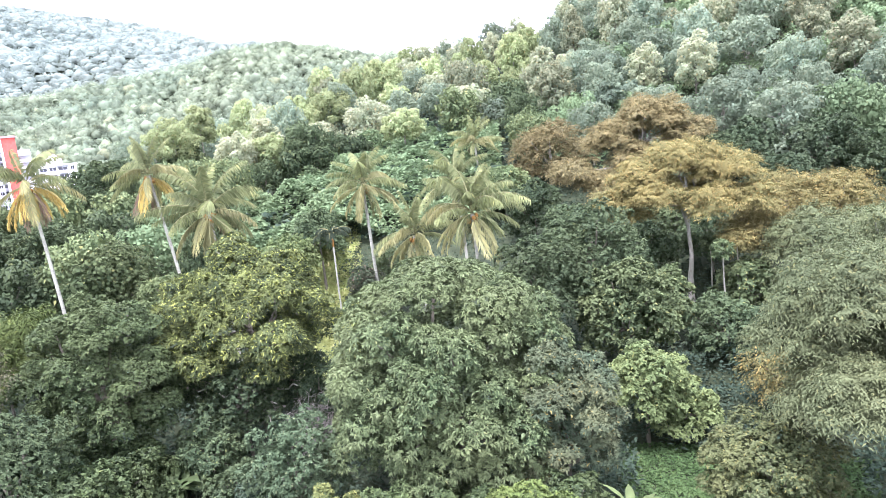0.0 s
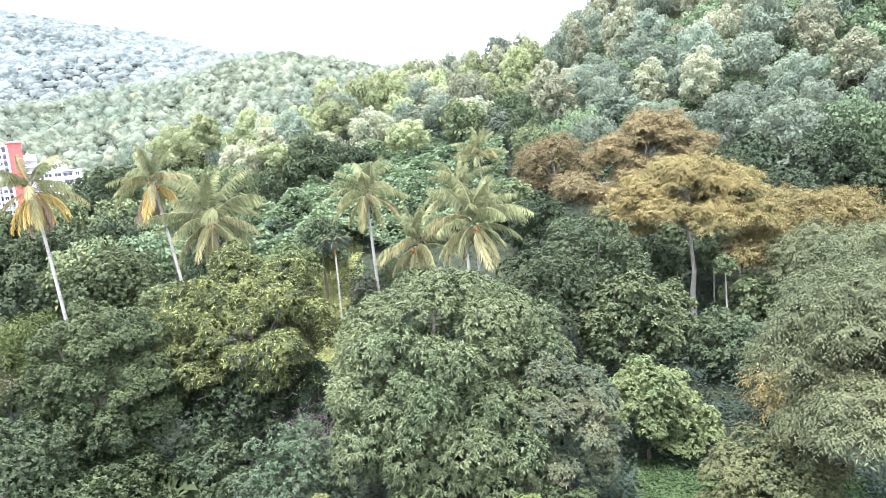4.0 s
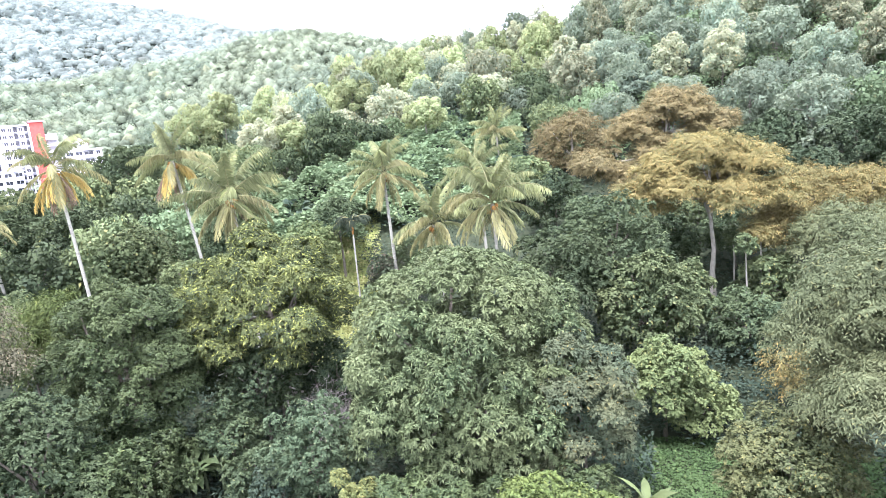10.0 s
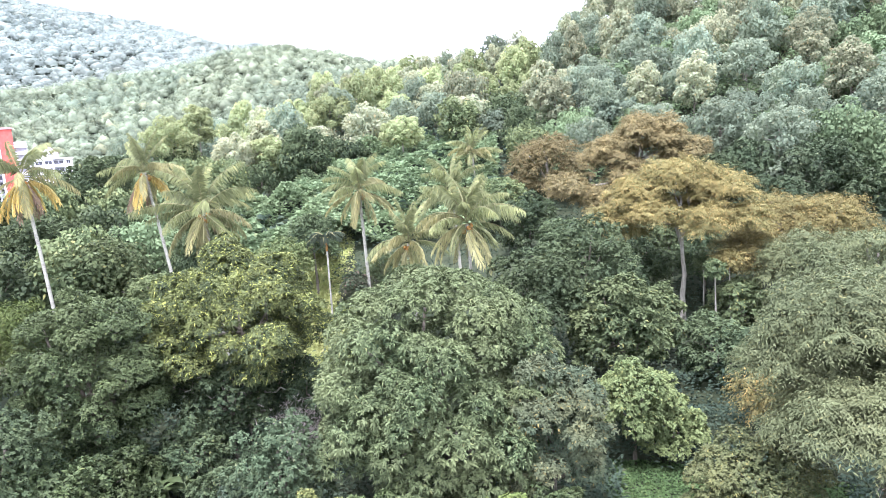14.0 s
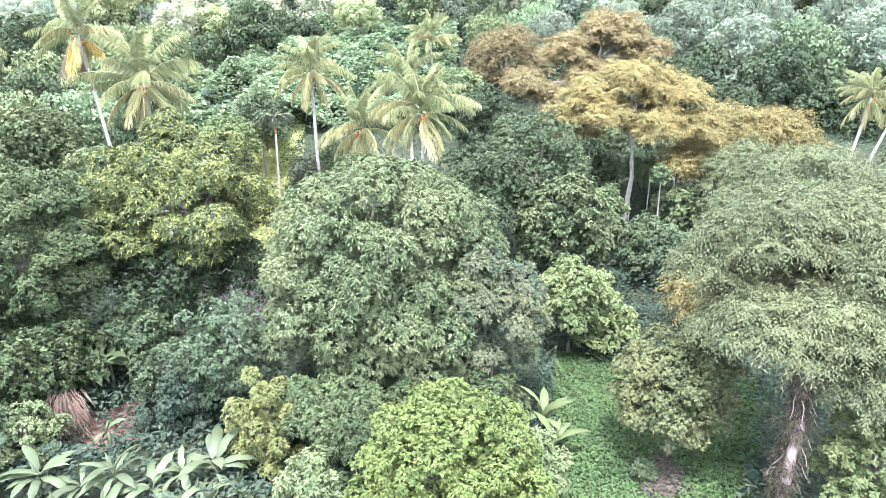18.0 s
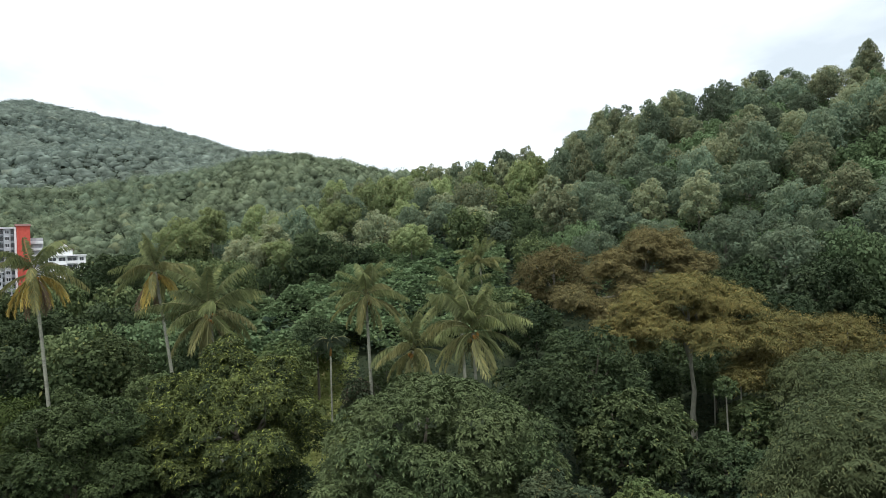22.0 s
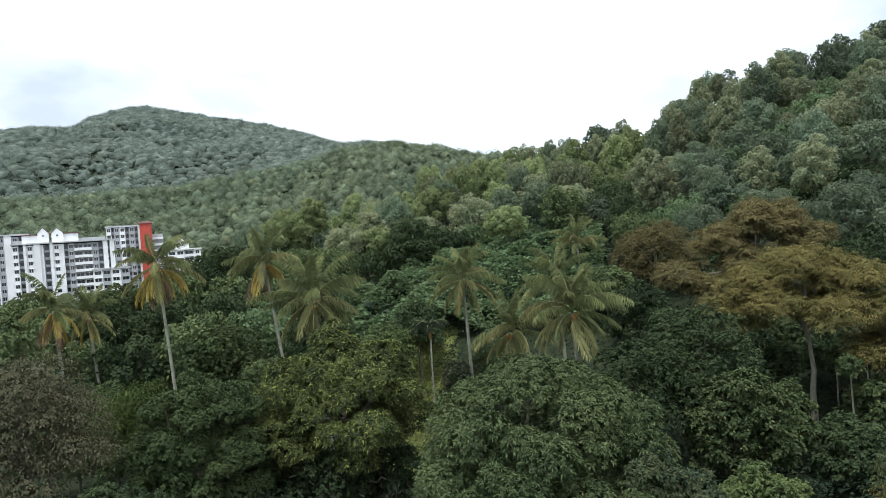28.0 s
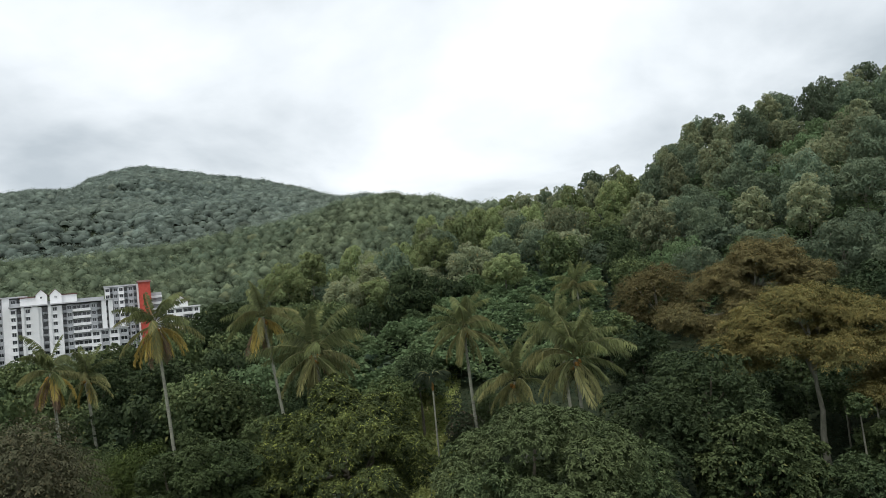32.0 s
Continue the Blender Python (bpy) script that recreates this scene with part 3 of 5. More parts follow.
gold = bpy.data.objects["mango_tree.001"]
for i in range(11):                # bare crooked limbs below the crown
    a = rng.uniform(-2.6, -0.6)
    p0 = np.array((0, 0, rng.uniform(2.0, 5.0)))
    p1 = np.array((3.6 * math.cos(a), 3.9 * math.sin(a), p0[2] + rng.uniform(0.6, 3.2)))
    part("limb", mesh_of("limb", *tube(bend(p0, p1, -0.3, 0.3, 8), np.linspace(0.12, 0.03, 8), 6), M_BARK_PALE, True), gold)
x, y, t = by_view(-29.0, 38, -8.7)
tree("dome_tree", "dense dark green dome-shaped tree reaching near the ground", x, y, t, 3.75, "whorl", M_DOME, 14000, 13, half=4.7, boughs=100, size=0.19, trunk=0.3, low=-0.88, k=7, leaf=(0.16, 0.07), shell=0.08, even=True, rounding=0.4)
x, y, t = by_view(5.8, 17.5, -30.0)
tree("bright_tree", "young bright lime-green broadleaf tree", x, y, t, 3.2, "whorl", M_BRIGHT, 7000, 14, half=3.4, boughs=48, size=0.24, trunk=0.15, low=-0.7, k=8, leaf=(0.13, 0.066))
x, y, t = by_view(36.0, 28.5, -10.0)
tree("durian_tree", "broad olive-yellow durian tree with layered foliage", x, y, t, 4.7, "spray", M_DURIAN, 20000, 15, half=4.7, size=0.33, rounding=0.4, trunk=0.26, low=-0.35, k=10, leaf=(0.17, 0.05), shell=0.15, flat=0.8, skin_low=-0.1, knobs=4, heart=False,
     crowns=[(33.0, 28.5, -15.2, 2.6, 2.2, 18), (29.6, 28.0, -17.9, 1.7, 1.6, 11), (37.6, 29.5, -14.9, 2.6, 2.1, 18), (34.6, 25.5, -22.0, 2.3, 1.6, 15), (38.6, 26.0, -21.2, 2.2, 1.6, 13), (31.2, 26.5, -22.6, 1.6, 1.3, 10), (42.0, 28.0, -17.2, 2.4, 2.4, 13), (35.4, 29.5, -18.2, 2.2, 1.7, 12), (31.6, 29.5, -19.6, 1.8, 1.5, 10), (40.6, 25.5, -25.0, 1.6, 1.2, 9)])
x, y, t = by_view(26.3, 27, -23.8)
tree("rambutan_tree", "small pale yellow-green tree with drooping foliage", x, y, t, 2.9, "whorl", M_PALE, 5200, 16, half=2.8, boughs=40, size=0.25, trunk=0.13, low=-0.6, k=8, leaf=(0.14, 0.062))
x, y, t = by_view(20.9, 55, -1.6)
tree("durian_tree", "tall durian tree with orange-tinged crown and pale straight trunk", x, y, t, 5.3, "spray", M_DURIAN_ORANGE, 10000, 17, half=5.0, rounding=0.55, size=0.32, trunk=0.30, low=-0.45, k=9, leaf=(0.20, 0.07), bark=M_BARK_PALE, shell=0.18, flat=0.8, heart=False, skin_low=-0.15, knobs=4,
     crowns=[(20.6, 55, -3.7, 2.6, 2.1, 14), (17.4, 54.5, -5.0, 2.2, 1.8, 12), (23.7, 55.5, -4.8, 2.4, 2.0, 13), (18.7, 53, -6.6, 1.9, 1.4, 10), (15.2, 54.5, -6.6, 1.6, 1.2, 9), (22.8, 53, -7.4, 2.0, 1.6, 11), (25.6, 54.5, -7.2, 1.7, 1.4, 9), (20.9, 56.5, -6.6, 2.2, 1.8, 11), (16.6, 55, -7.8, 1.5, 1.1, 8)])
x, y, t = by_view(17.5, 76, 2.2)
tree("durian_tree", "tall durian tree with rusty brown-orange crown", x, y, t, 5.8, "spray", M_DURIAN_BROWN, 9000, 18, half=4.8, rounding=0.55, size=0.32, trunk=0.32, low=-0.45, k=8, leaf=(0.24, 0.09), bark=M_BARK_PALE, shell=0.18, flat=0.8, skin_low=-0.1, knobs=4, heart=False,
     crowns=[(18.6, 76, -0.2, 3.4, 2.9, 16), (15.4, 75, -1.5, 3.0, 2.6, 14), (20.8, 76, -1.6, 2.8, 2.4, 12), (17.0, 74, -3.4, 2.8, 2.3, 12), (11.9, 72, -4.1, 2.3, 2.0, 11), (14.2, 72, -5.0, 2.1, 1.8, 10)])
SPRAY, WHORL, TUFT = "spray", "whorl", "tuft"
# (name, label, bearing, distance, elevation of the top, radius, style, material, shoots, half height, leaf)
MIDDLE = [
    ("broadleaf_tree", "dark round broadleaf tree behind the mango tree", 13.0, 47, -6.4, 4.0, WHORL, M_DARK, 1500, 4.2, (0.34, 0.13)),
    ("broadleaf_tree", "dark round broadleaf tree behind the mango tree", 8.6, 43, -8.4, 3.4, WHORL, M_DARK, 1300, 4.0, (0.34, 0.13)),
    ("broadleaf_tree", "glossy mid-green tree hung with climbing vines", 15.6, 42, -10.8, 3.4, WHORL, M_MID, 1300, 4.2, (0.36, 0.16)),
    ("mango_tree", "grey-green mango tree with a few orange leaves", 9.4, 28.5, -16.6, 2.6, WHORL, M_MANGO_ORANGE, 3400, 4.6, (0.26, 0.08)),
    ("broadleaf_tree", "small light green tree at the edge of the clearing", 16.6, 36, -18.5, 2.4, WHORL, M_LIGHT, 1100, 2.4, (0.26, 0.12)),
    ("broadleaf_tree", "small leafy green tree at the edge of the clearing", 19.8, 37, -21.3, 2.2, WHORL, M_LIGHT, 900, 2.0, (0.26, 0.12)),
    ("vine_clad_tree", "slender tree wrapped in broad-leaved vines", 18.9, 49, -11.8, 1.9, WHORL, M_MID, 700, 3.4, (0.40, 0.22)),
    ("broadleaf_tree", "dark tree in the shade below the tall durian", 23.5, 47, -14.5, 2.6, WHORL, M_DARK, 700, 2.8, (0.34, 0.14)),
    ("orange_bush", "small bush with orange-brown leaves", 27.6, 38, -18.4, 1.9, SPRAY, M_DURIAN_ORANGE, 480, 1.6, (0.24, 0.09)),
    ("broadleaf_tree", "grey-green tree below the durian trees", 29.0, 40, -14.0, 2.6, WHORL, M_GREY, 800, 3.0, (0.30, 0.12)),
    ("durian_tree", "durian tree with olive and orange foliage", 26.3, 57, -7.4, 3.0, SPRAY, M_DURIAN_ORANGE, 1700, 2.6, (0.26, 0.10)),
    ("durian_tree", "durian tree with olive-yellow foliage", 29.9, 54, -7.9, 3.2, SPRAY, M_DURIAN, 1700, 2.8, (0.26, 0.10)),
    ("durian_tree", "durian tree with orange-tinged foliage", 31.6, 64, -5.2, 3.6, SPRAY, M_DURIAN_ORANGE, 1600, 3.2, (0.26, 0.10)),
    ("durian_tree", "durian tree with olive-yellow foliage", 34.6, 57, -7.6, 3.6, SPRAY, M_DURIAN, 1700, 3.2, (0.26, 0.10)),
    ("durian_tree", "durian tree with olive foliage touched with orange", 28.2, 62, -5.0, 3.4, SPRAY, M_DURIAN_ORANGE, 1700, 3.0, (0.26, 0.10)),
    ("durian_tree", "durian tree with olive-yellow foliage", 41.5, 48, -8.2, 4.8, SPRAY, M_DURIAN, 1700, 4.4, (0.26, 0.10)),
    ("durian_tree", "rusty brown durian tree on the slope", 10.2, 84, 0.9, 5.0, SPRAY, M_DURIAN_BROWN, 1700, 4.8, (0.34, 0.13)),
    ("broadleaf_tree", "dark leafy tree on the slope", 8.4, 66, -4.0, 3.0, WHORL, M_DARK, 800, 3.4, (0.40, 0.20)),
    ("broadleaf_tree", "dark leafy tree on the slope", 6.0, 74, -2.2, 3.0, WHORL, M_MID, 800, 3.2, (0.40, 0.20)),
    ("broadleaf_tree", "leafy green tree on the slope", 11.6, 58, -6.2, 3.0, WHORL, M_DARK, 900, 3.4, (0.36, 0.16)),
    ("red_leaved_shrub", "dark shrub with reddish young leaves beside a palm", -7.0, 52, -9.6, 1.7, WHORL, M_RED, 500, 1.7, (0.28, 0.13)),
    ("broadleaf_tree", "leafy green tree below the palms", -4.2, 56, -8.0, 2.4, WHORL, M_MID, 600, 2.4, (0.30, 0.13)),
    ("broadleaf_tree", "dark green tree beside the slender areca palm", -10.4, 62, -4.2, 2.6, WHORL, M_DARK, 700, 2.6, (0.34, 0.14)),
    ("broadleaf_tree", "rounded yellow-green tree on the slope", -13.2, 58, -6.2, 2.8, WHORL, M_LIGHT, 800, 2.5, (0.28, 0.12)),
    ("broadleaf_tree", "rounded mid-green tree in front of the palms", -26.6, 62, -4.7, 3.8, WHORL, M_MID, 1200, 3.6, (0.32, 0.15)),
    ("broadleaf_tree", "rounded green tree behind the mango trees", -22.8, 50, -7.8, 2.6, WHORL, M_MID, 900, 2.8, (0.30, 0.13)),
    ("broadleaf_tree", "dark shaded broadleaf tree", -30.4, 78, -2.2, 4.2, WHORL, M_DARK, 1000, 4.2, (0.42, 0.22)),
    ("broadleaf_tree", "dark shaded broadleaf tree", -35.0, 84, -1.6, 4.4, WHORL, M_DARK, 1000, 4.4, (0.42, 0.22)),
    ("broadleaf_tree", "dark leafy tree in front of the houses", -26.2, 98, 1.8, 5.0, WHORL, M_DARK, 1100, 5.0, (0.46, 0.26)),
    ("broadleaf_tree", "leafy green tree in front of the apartment blocks", -41.0, 92, -1.2, 5.0, WHORL, M_MID, 1100, 4.6, (0.46, 0.26)),
    ("broadleaf_tree", "leafy green tree in front of the apartment blocks", -46.0, 80, -1.5, 5.0, WHORL, M_MID, 1100, 4.8, (0.46, 0.26)),
    ("broadleaf_tree", "leafy green tree in front of the apartment blocks", -34.0, 108, -0.6, 5.0, WHORL, M_MID, 1000, 4.6, (0.46, 0.26)),
    ("bamboo_clump", "soft light yellow-green bamboo clump", -33.2, 41, -7.9, 1.6, SPRAY, M_BRIGHT, 1100, 2.8, (0.30, 0.06)),
    ("bamboo_clump", "soft light yellow-green bamboo clump", -36.6, 48, -7.8, 1.8, SPRAY, M_LIGHT, 800, 3.2, (0.30, 0.06)),
    ("brown_tree", "dark brownish broad tree near the palms", -40.8, 36, -5.2, 3.3, SPRAY, M_OLIVE_BROWN, 2600, 4.2, (0.22, 0.08)),
    ("broadleaf_tree", "dark green tree below the dome tree", -36.2, 33, -14.5, 2.8, WHORL, M_DARK, 1400, 3.6, (0.24, 0.10)),
    ("blue_green_shrub", "bluish green leafy shrub against the mango tree", -15.4, 29, -20.2, 2.3, WHORL, M_GREY, 1000, 2.9, (0.24, 0.10)),
    # low boughs: M_DOME instead of M_MANGO puts the crown's shade into their colour
    ("mango_sapling", "low mango boughs under the crown, shade in their darker leaf colour", -4.5, 23.5, -29.8, 2.0, WHORL, M_DOME, 700, 2.0, (0.28, 0.07)),
    ("mango_sapling", "low mango boughs under the crown, shade in their darker leaf colour", -8.5, 25.5, -28.0, 1.9, WHORL, M_DOME, 650, 1.9, (0.28, 0.07)),
    ("mango_sapling", "low mango boughs under the crown, shade in their darker leaf colour", 0.5, 24.2, -29.6, 1.9, WHORL, M_DOME, 650, 1.9, (0.28, 0.07)),
    ("mango_sapling", "low mango boughs under the crown, shade in their darker leaf colour", 8.8, 25.0, -28.6, 1.9, WHORL, M_DOME, 650, 1.9, (0.28, 0.07)),
    ("broadleaf_tree", "dark shaded tree below the durian crowns", 17.4, 61, -8.0, 3.0, WHORL, M_DARK, 800, 3.2, (0.36, 0.16)),
    ("broadleaf_tree", "dark shaded tree below the durian crowns", 22.6, 63, -7.4, 3.0, WHORL, M_DARK, 800, 3.2, (0.36, 0.16)),
    ("broadleaf_tree", "dark shaded tree below the durian crowns", 25.2, 54, -11.5, 2.8, WHORL, M_MID, 800, 3.0, (0.36, 0.16)),
    ("broadleaf_tree", "leafy mid-green tree below the durian crowns", 20.0, 68, -5.6, 3.0, WHORL, M_MID, 800, 3.2, (0.36, 0.16)),
    ("broadleaf_tree", "dark shaded tree in the hollow behind the durian trees", 36.5, 84, -3.0, 4.2, WHORL, M_DARK, 900, 4.4, (0.42, 0.22)),
    ("broadleaf_tree", "pale green tree in the hollow behind the durian trees", 31.0, 82, -0.8, 4.2, WHORL, M_GREY, 900, 4.4, (0.42, 0.22)),
    ("broadleaf_tree", "mid-green tree behind the tall durian", 25.5, 84, -0.6, 4.2, WHORL, M_GREY, 900, 4.4, (0.42, 0.22)),
    ("croton_bush", "yellow-green croton bush against the mango tree", -12.4, 25.5, -27.0, 1.75, WHORL, M_CROTON, 2000, 2.8, (0.17, 0.07)),
    ("leafy_bush", "broad-leaved bush beside the bright tree", 13.8, 21.5, -33.2, 1.4, WHORL, M_MID, 420, 1.6, (0.28, 0.12)),
    ("yellow_green_bush", "yellow-green leafy bush beside the durian tree", 42.0, 25.5, -26.5, 1.9, WHORL, M_LIGHT, 800, 2.2, (0.24, 0.11)),
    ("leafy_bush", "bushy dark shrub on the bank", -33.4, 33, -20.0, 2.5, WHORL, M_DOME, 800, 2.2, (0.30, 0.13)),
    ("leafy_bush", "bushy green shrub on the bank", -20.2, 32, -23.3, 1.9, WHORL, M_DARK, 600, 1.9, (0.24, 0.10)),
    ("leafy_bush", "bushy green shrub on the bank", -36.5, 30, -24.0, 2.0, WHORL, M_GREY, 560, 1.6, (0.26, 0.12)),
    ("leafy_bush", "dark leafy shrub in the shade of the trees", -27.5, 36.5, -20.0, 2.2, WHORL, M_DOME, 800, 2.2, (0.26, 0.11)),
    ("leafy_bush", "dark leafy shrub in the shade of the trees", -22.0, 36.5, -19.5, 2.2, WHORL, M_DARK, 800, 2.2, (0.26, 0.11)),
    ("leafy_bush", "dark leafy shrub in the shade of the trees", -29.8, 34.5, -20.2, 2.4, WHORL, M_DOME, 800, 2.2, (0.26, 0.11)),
    ("leafy_bush", "tangled green shrub at the foot of the mango tree", -18.4, 30.0, -25.0, 1.9, WHORL, M_COVER, 700, 1.8, (0.20, 0.09)),
    ("leafy_bush", "tangled green shrub on the bank", -21.2, 30.5, -27.6, 1.3, WHORL, M_COVER, 500, 1.3, (0.20, 0.09)),
    ("leafy_bush", "tangled green shrub on the bank", -31.6, 30.5, -25.5, 1.7, WHORL, M_MID, 600, 1.8, (0.22, 0.09)),
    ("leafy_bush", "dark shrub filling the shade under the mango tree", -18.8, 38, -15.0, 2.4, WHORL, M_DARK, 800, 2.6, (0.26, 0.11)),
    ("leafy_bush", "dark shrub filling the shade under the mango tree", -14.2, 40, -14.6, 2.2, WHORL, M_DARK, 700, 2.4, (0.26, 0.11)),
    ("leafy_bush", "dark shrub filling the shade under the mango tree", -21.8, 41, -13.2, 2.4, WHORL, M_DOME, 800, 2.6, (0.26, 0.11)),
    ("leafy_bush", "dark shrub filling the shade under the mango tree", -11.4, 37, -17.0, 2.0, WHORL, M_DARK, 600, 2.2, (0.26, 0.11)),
    ("yellow_green_bush", "soft yellow-green bush behind the dome tree", -35.0, 43, -9.6, 2.0, WHORL, M_LIGHT, 700, 2.2, (0.28, 0.11)),
    ("yellow_green_bush", "soft yellow-green bush behind the dome tree", -37.6, 45, -9.8, 2.0, WHORL, M_LIGHT, 700, 2.2, (0.28, 0.11)),
    ("leafy_bush", "rounded green shrub behind the dome tree", -35.6, 54, -8.0, 2.6, WHORL, M_MID, 700, 2.6, (0.32, 0.13)),
    ("leafy_bush", "rounded green shrub behind the dome tree", -39.6, 52, -8.6, 2.6, WHORL, M_MID, 700, 2.6, (0.32, 0.13)),
    ("leafy_bush", "dark green shrub in the valley below the dome tree", -38.8, 36, -15.5, 2.4, WHORL, M_DARK, 800, 2.4, (0.26, 0.11)),
    ("broadleaf_tree", "grey-green tree behind the tall durian", 27.8, 74, -3.4, 3.6, WHORL, M_GREY, 900, 3.8, (0.38, 0.18)),
    ("broadleaf_tree", "grey-green tree behind the tall durian", 23.6, 80, -1.6, 3.6, WHORL, M_DARK, 900, 3.8, (0.38, 0.18)),
    ("slender_tree", "slender bare pole with a small leafy top beside the tall durian", 23.4, 51, -10.2, 0.9, WHORL, M_MID, 160, 0.9, (0.30, 0.13)),
    ("slender_tree", "slender bare pole with a small leafy top beside the tall durian", 24.5, 53, -9.4, 0.9, SPRAY, M_DURIAN_ORANGE, 160, 0.9, (0.26, 0.10)),
    ("slender_tree", "slender bare pole with a small leafy top beside the tall durian", 22.5, 56, -9.8, 0.8, WHORL, M_MID, 140, 0.8, (0.30, 0.13)),
    ("vine_clad_tree", "slender tree wrapped in broad-leaved vines", 17.6, 44, -13.2, 1.6, WHORL, M_MID, 600, 3.2, (0.40, 0.22)),
    ("leafy_bush", "small dark bluish tuft of leaves in the clearing", 24.4, 25.0, -34.2, 0.55, WHORL, M_DARK, 160, 0.6, (0.26, 0.09)),
    ("slender_tree", "thin sapling with pale leaves at the edge of the clearing", 25.2, 29.0, -26.6, 0.8, WHORL, M_PALE, 160, 0.6, (0.28, 0.12)),
    ("leafy_bush", "fresh green shrub among the banana plants", -9.0, 21.0, -34.5, 1.3, WHORL, M_MID, 330, 1.3, (0.30, 0.10)),
]
for i, (kind, label, az, r, el, R, style, mat, n, half, leaf) in enumerate(MIDDLE):
    x, y, t = by_view(az, r, el)
    leaf, n = (leaf[0] * 0.74, leaf[1] * 0.84), int(n * 1.45)
    tree(kind, label, x, y, t, R, style, mat, n, 40 + i, half=half, boughs=26 if R > 2.2 else 16, size=0.33, knobs=3, shell=0.15, heart=kind != "durian_tree", trunk=0.06 + 0.04 * R,
         low=-0.95 if "bush" in kind or "shrub" in kind else -0.6, skin_low=-0.7 if "bush" in kind or "shrub" in kind else -0.35, k=8 if style == WHORL else 7, leaf=leaf, split=r < 60, category="bush" if "bush" in kind or "shrub" in kind else "tree",
         bark=M_BARK_PALE if kind in ("durian_tree", "slender_tree") else M_BARK, flat=0.65 if kind == "durian_tree" else 1.0)

# ---------------------------------------------------------------- palms


def frond_mesh(name, length, start, end, leaflet, mat, hang=0.45, pairs=46, seed=0, ragged=0.2):
    """One feather leaf: it leaves the crown at `start` degrees above level and ends at `end` degrees."""
    g = np.random.default_rng(seed)
    n = 12
    a = np.radians(np.linspace(start, end, n) + np.linspace(0, 1, n) * 0)
    step = length / (n - 1)
    p = np.zeros((n, 3))
    p[1:, 0] = np.cumsum(np.cos(a[:-1])) * step
    p[1:, 2] = np.cumsum(np.sin(a[:-1])) * step
    p[:, 1] = g.normal(0, 0.05) * np.linspace(0, 1, n) ** 2 * length
    rib = tube(p, np.linspace(0.042, 0.008, n), 4)
    s = np.linspace(0.14, 0.99, pairs)
    s = np.repeat(s, 2) + g.normal(0, 0.004, pairs * 2)
    base = np.stack([np.interp(s, np.linspace(0, 1, n), p[:, k]) for k in range(3)], 1)
    slope = np.interp(s, np.linspace(0, 1, n), a)
    tan = np.stack([np.cos(slope), np.zeros_like(s), np.sin(slope)], 1)
    sign = np.tile((1.0, -1.0), pairs)[:, None]
    way = tan * 0.8 + np.array((0, 0.8, 0)) * sign + np.array((0, 0, -1.0)) * hang * (0.6 + 1.0 * s[:, None]) + g.normal(0, ragged, (len(s), 3))
    L = leaflet * (0.45 + 0.75 * np.sin(np.pi * np.clip(s, 0, 1)) ** 0.7) * g.uniform(0.75, 1.1, len(s))
    lv = leaves(base, unit(way), L, 0.042, fold=0.1, droop=0.5)
    me = mesh_of(name, *join([rib, lv]), [mat, M_RIB])
    me.polygons.foreach_set("material_index", np.concatenate([np.ones(len(rib[1]), dtype=np.int32), np.zeros(len(lv[1]), dtype=np.int32)]))
    return me


FRONDS = {
    "erect": [frond_mesh("frond", 3.7, 86, 45, 0.55, M_FROND, 0.2, seed=1), frond_mesh("frond", 4.3, 76, 8, 0.62, M_FROND, 0.5, seed=2), frond_mesh("frond", 4.2, 66, -12, 0.62, M_FROND, 0.6, seed=21)],
    "arching": [frond_mesh("frond", 4.6, 54, -34, 0.66, M_FROND, 0.8, seed=3), frond_mesh("frond", 4.4, 40, -48, 0.66, M_FROND, 0.9, seed=4),
                frond_mesh("frond", 4.6, 24, -34, 0.64, M_FROND, 0.9, seed=5), frond_mesh("frond", 4.0, 46, -60, 0.62, M_FROND_PALE, 0.8, seed=22), frond_mesh("frond", 4.4, 12, -52, 0.62, M_FROND_PALE, 0.9, seed=23)],
    "drooping": [frond_mesh("frond", 4.2, 2, -62, 0.62, M_FROND, 0.7, seed=6), frond_mesh("frond", 4.0, -14, -76, 0.6, M_FROND_PALE, 0.5, seed=7)],
    "hanging": [frond_mesh("frond", 3.8, -25, -84, 0.55, M_FROND_PALE, 0.3, seed=12), frond_mesh("frond", 3.4, -48, -87, 0.5, M_FROND_PALE, 0.2, seed=13)],
    "old": [frond_mesh("frond", 3.9, -15, -84, 0.62, M_FROND_OLD, 0.4, seed=8), frond_mesh("frond", 3.6, -40, -87, 0.58, M_FROND_OLD, 0.3, seed=9)],
    "dead": [frond_mesh("frond", 3.4, -55, -89, 0.5, M_FROND_DEAD, 0.2, seed=10)],
}


def ball_mesh(name, sx, sz, mat):
    bm = bmesh.new()
    bmesh.ops.create_icosphere(bm, subdivisions=2, radius=1, matrix=Matrix.Diagonal((sx, sx, sz, 1)))
    me = bpy.data.meshes.new(name)
    bm.to_mesh(me)
    bm.free()
    me.materials.append(mat)
    me.polygons.foreach_set("use_smooth", np.ones(len(me.polygons), dtype=bool))
    return me


COCONUT = ball_mesh("coconut", 0.13, 0.17, M_HUSK)


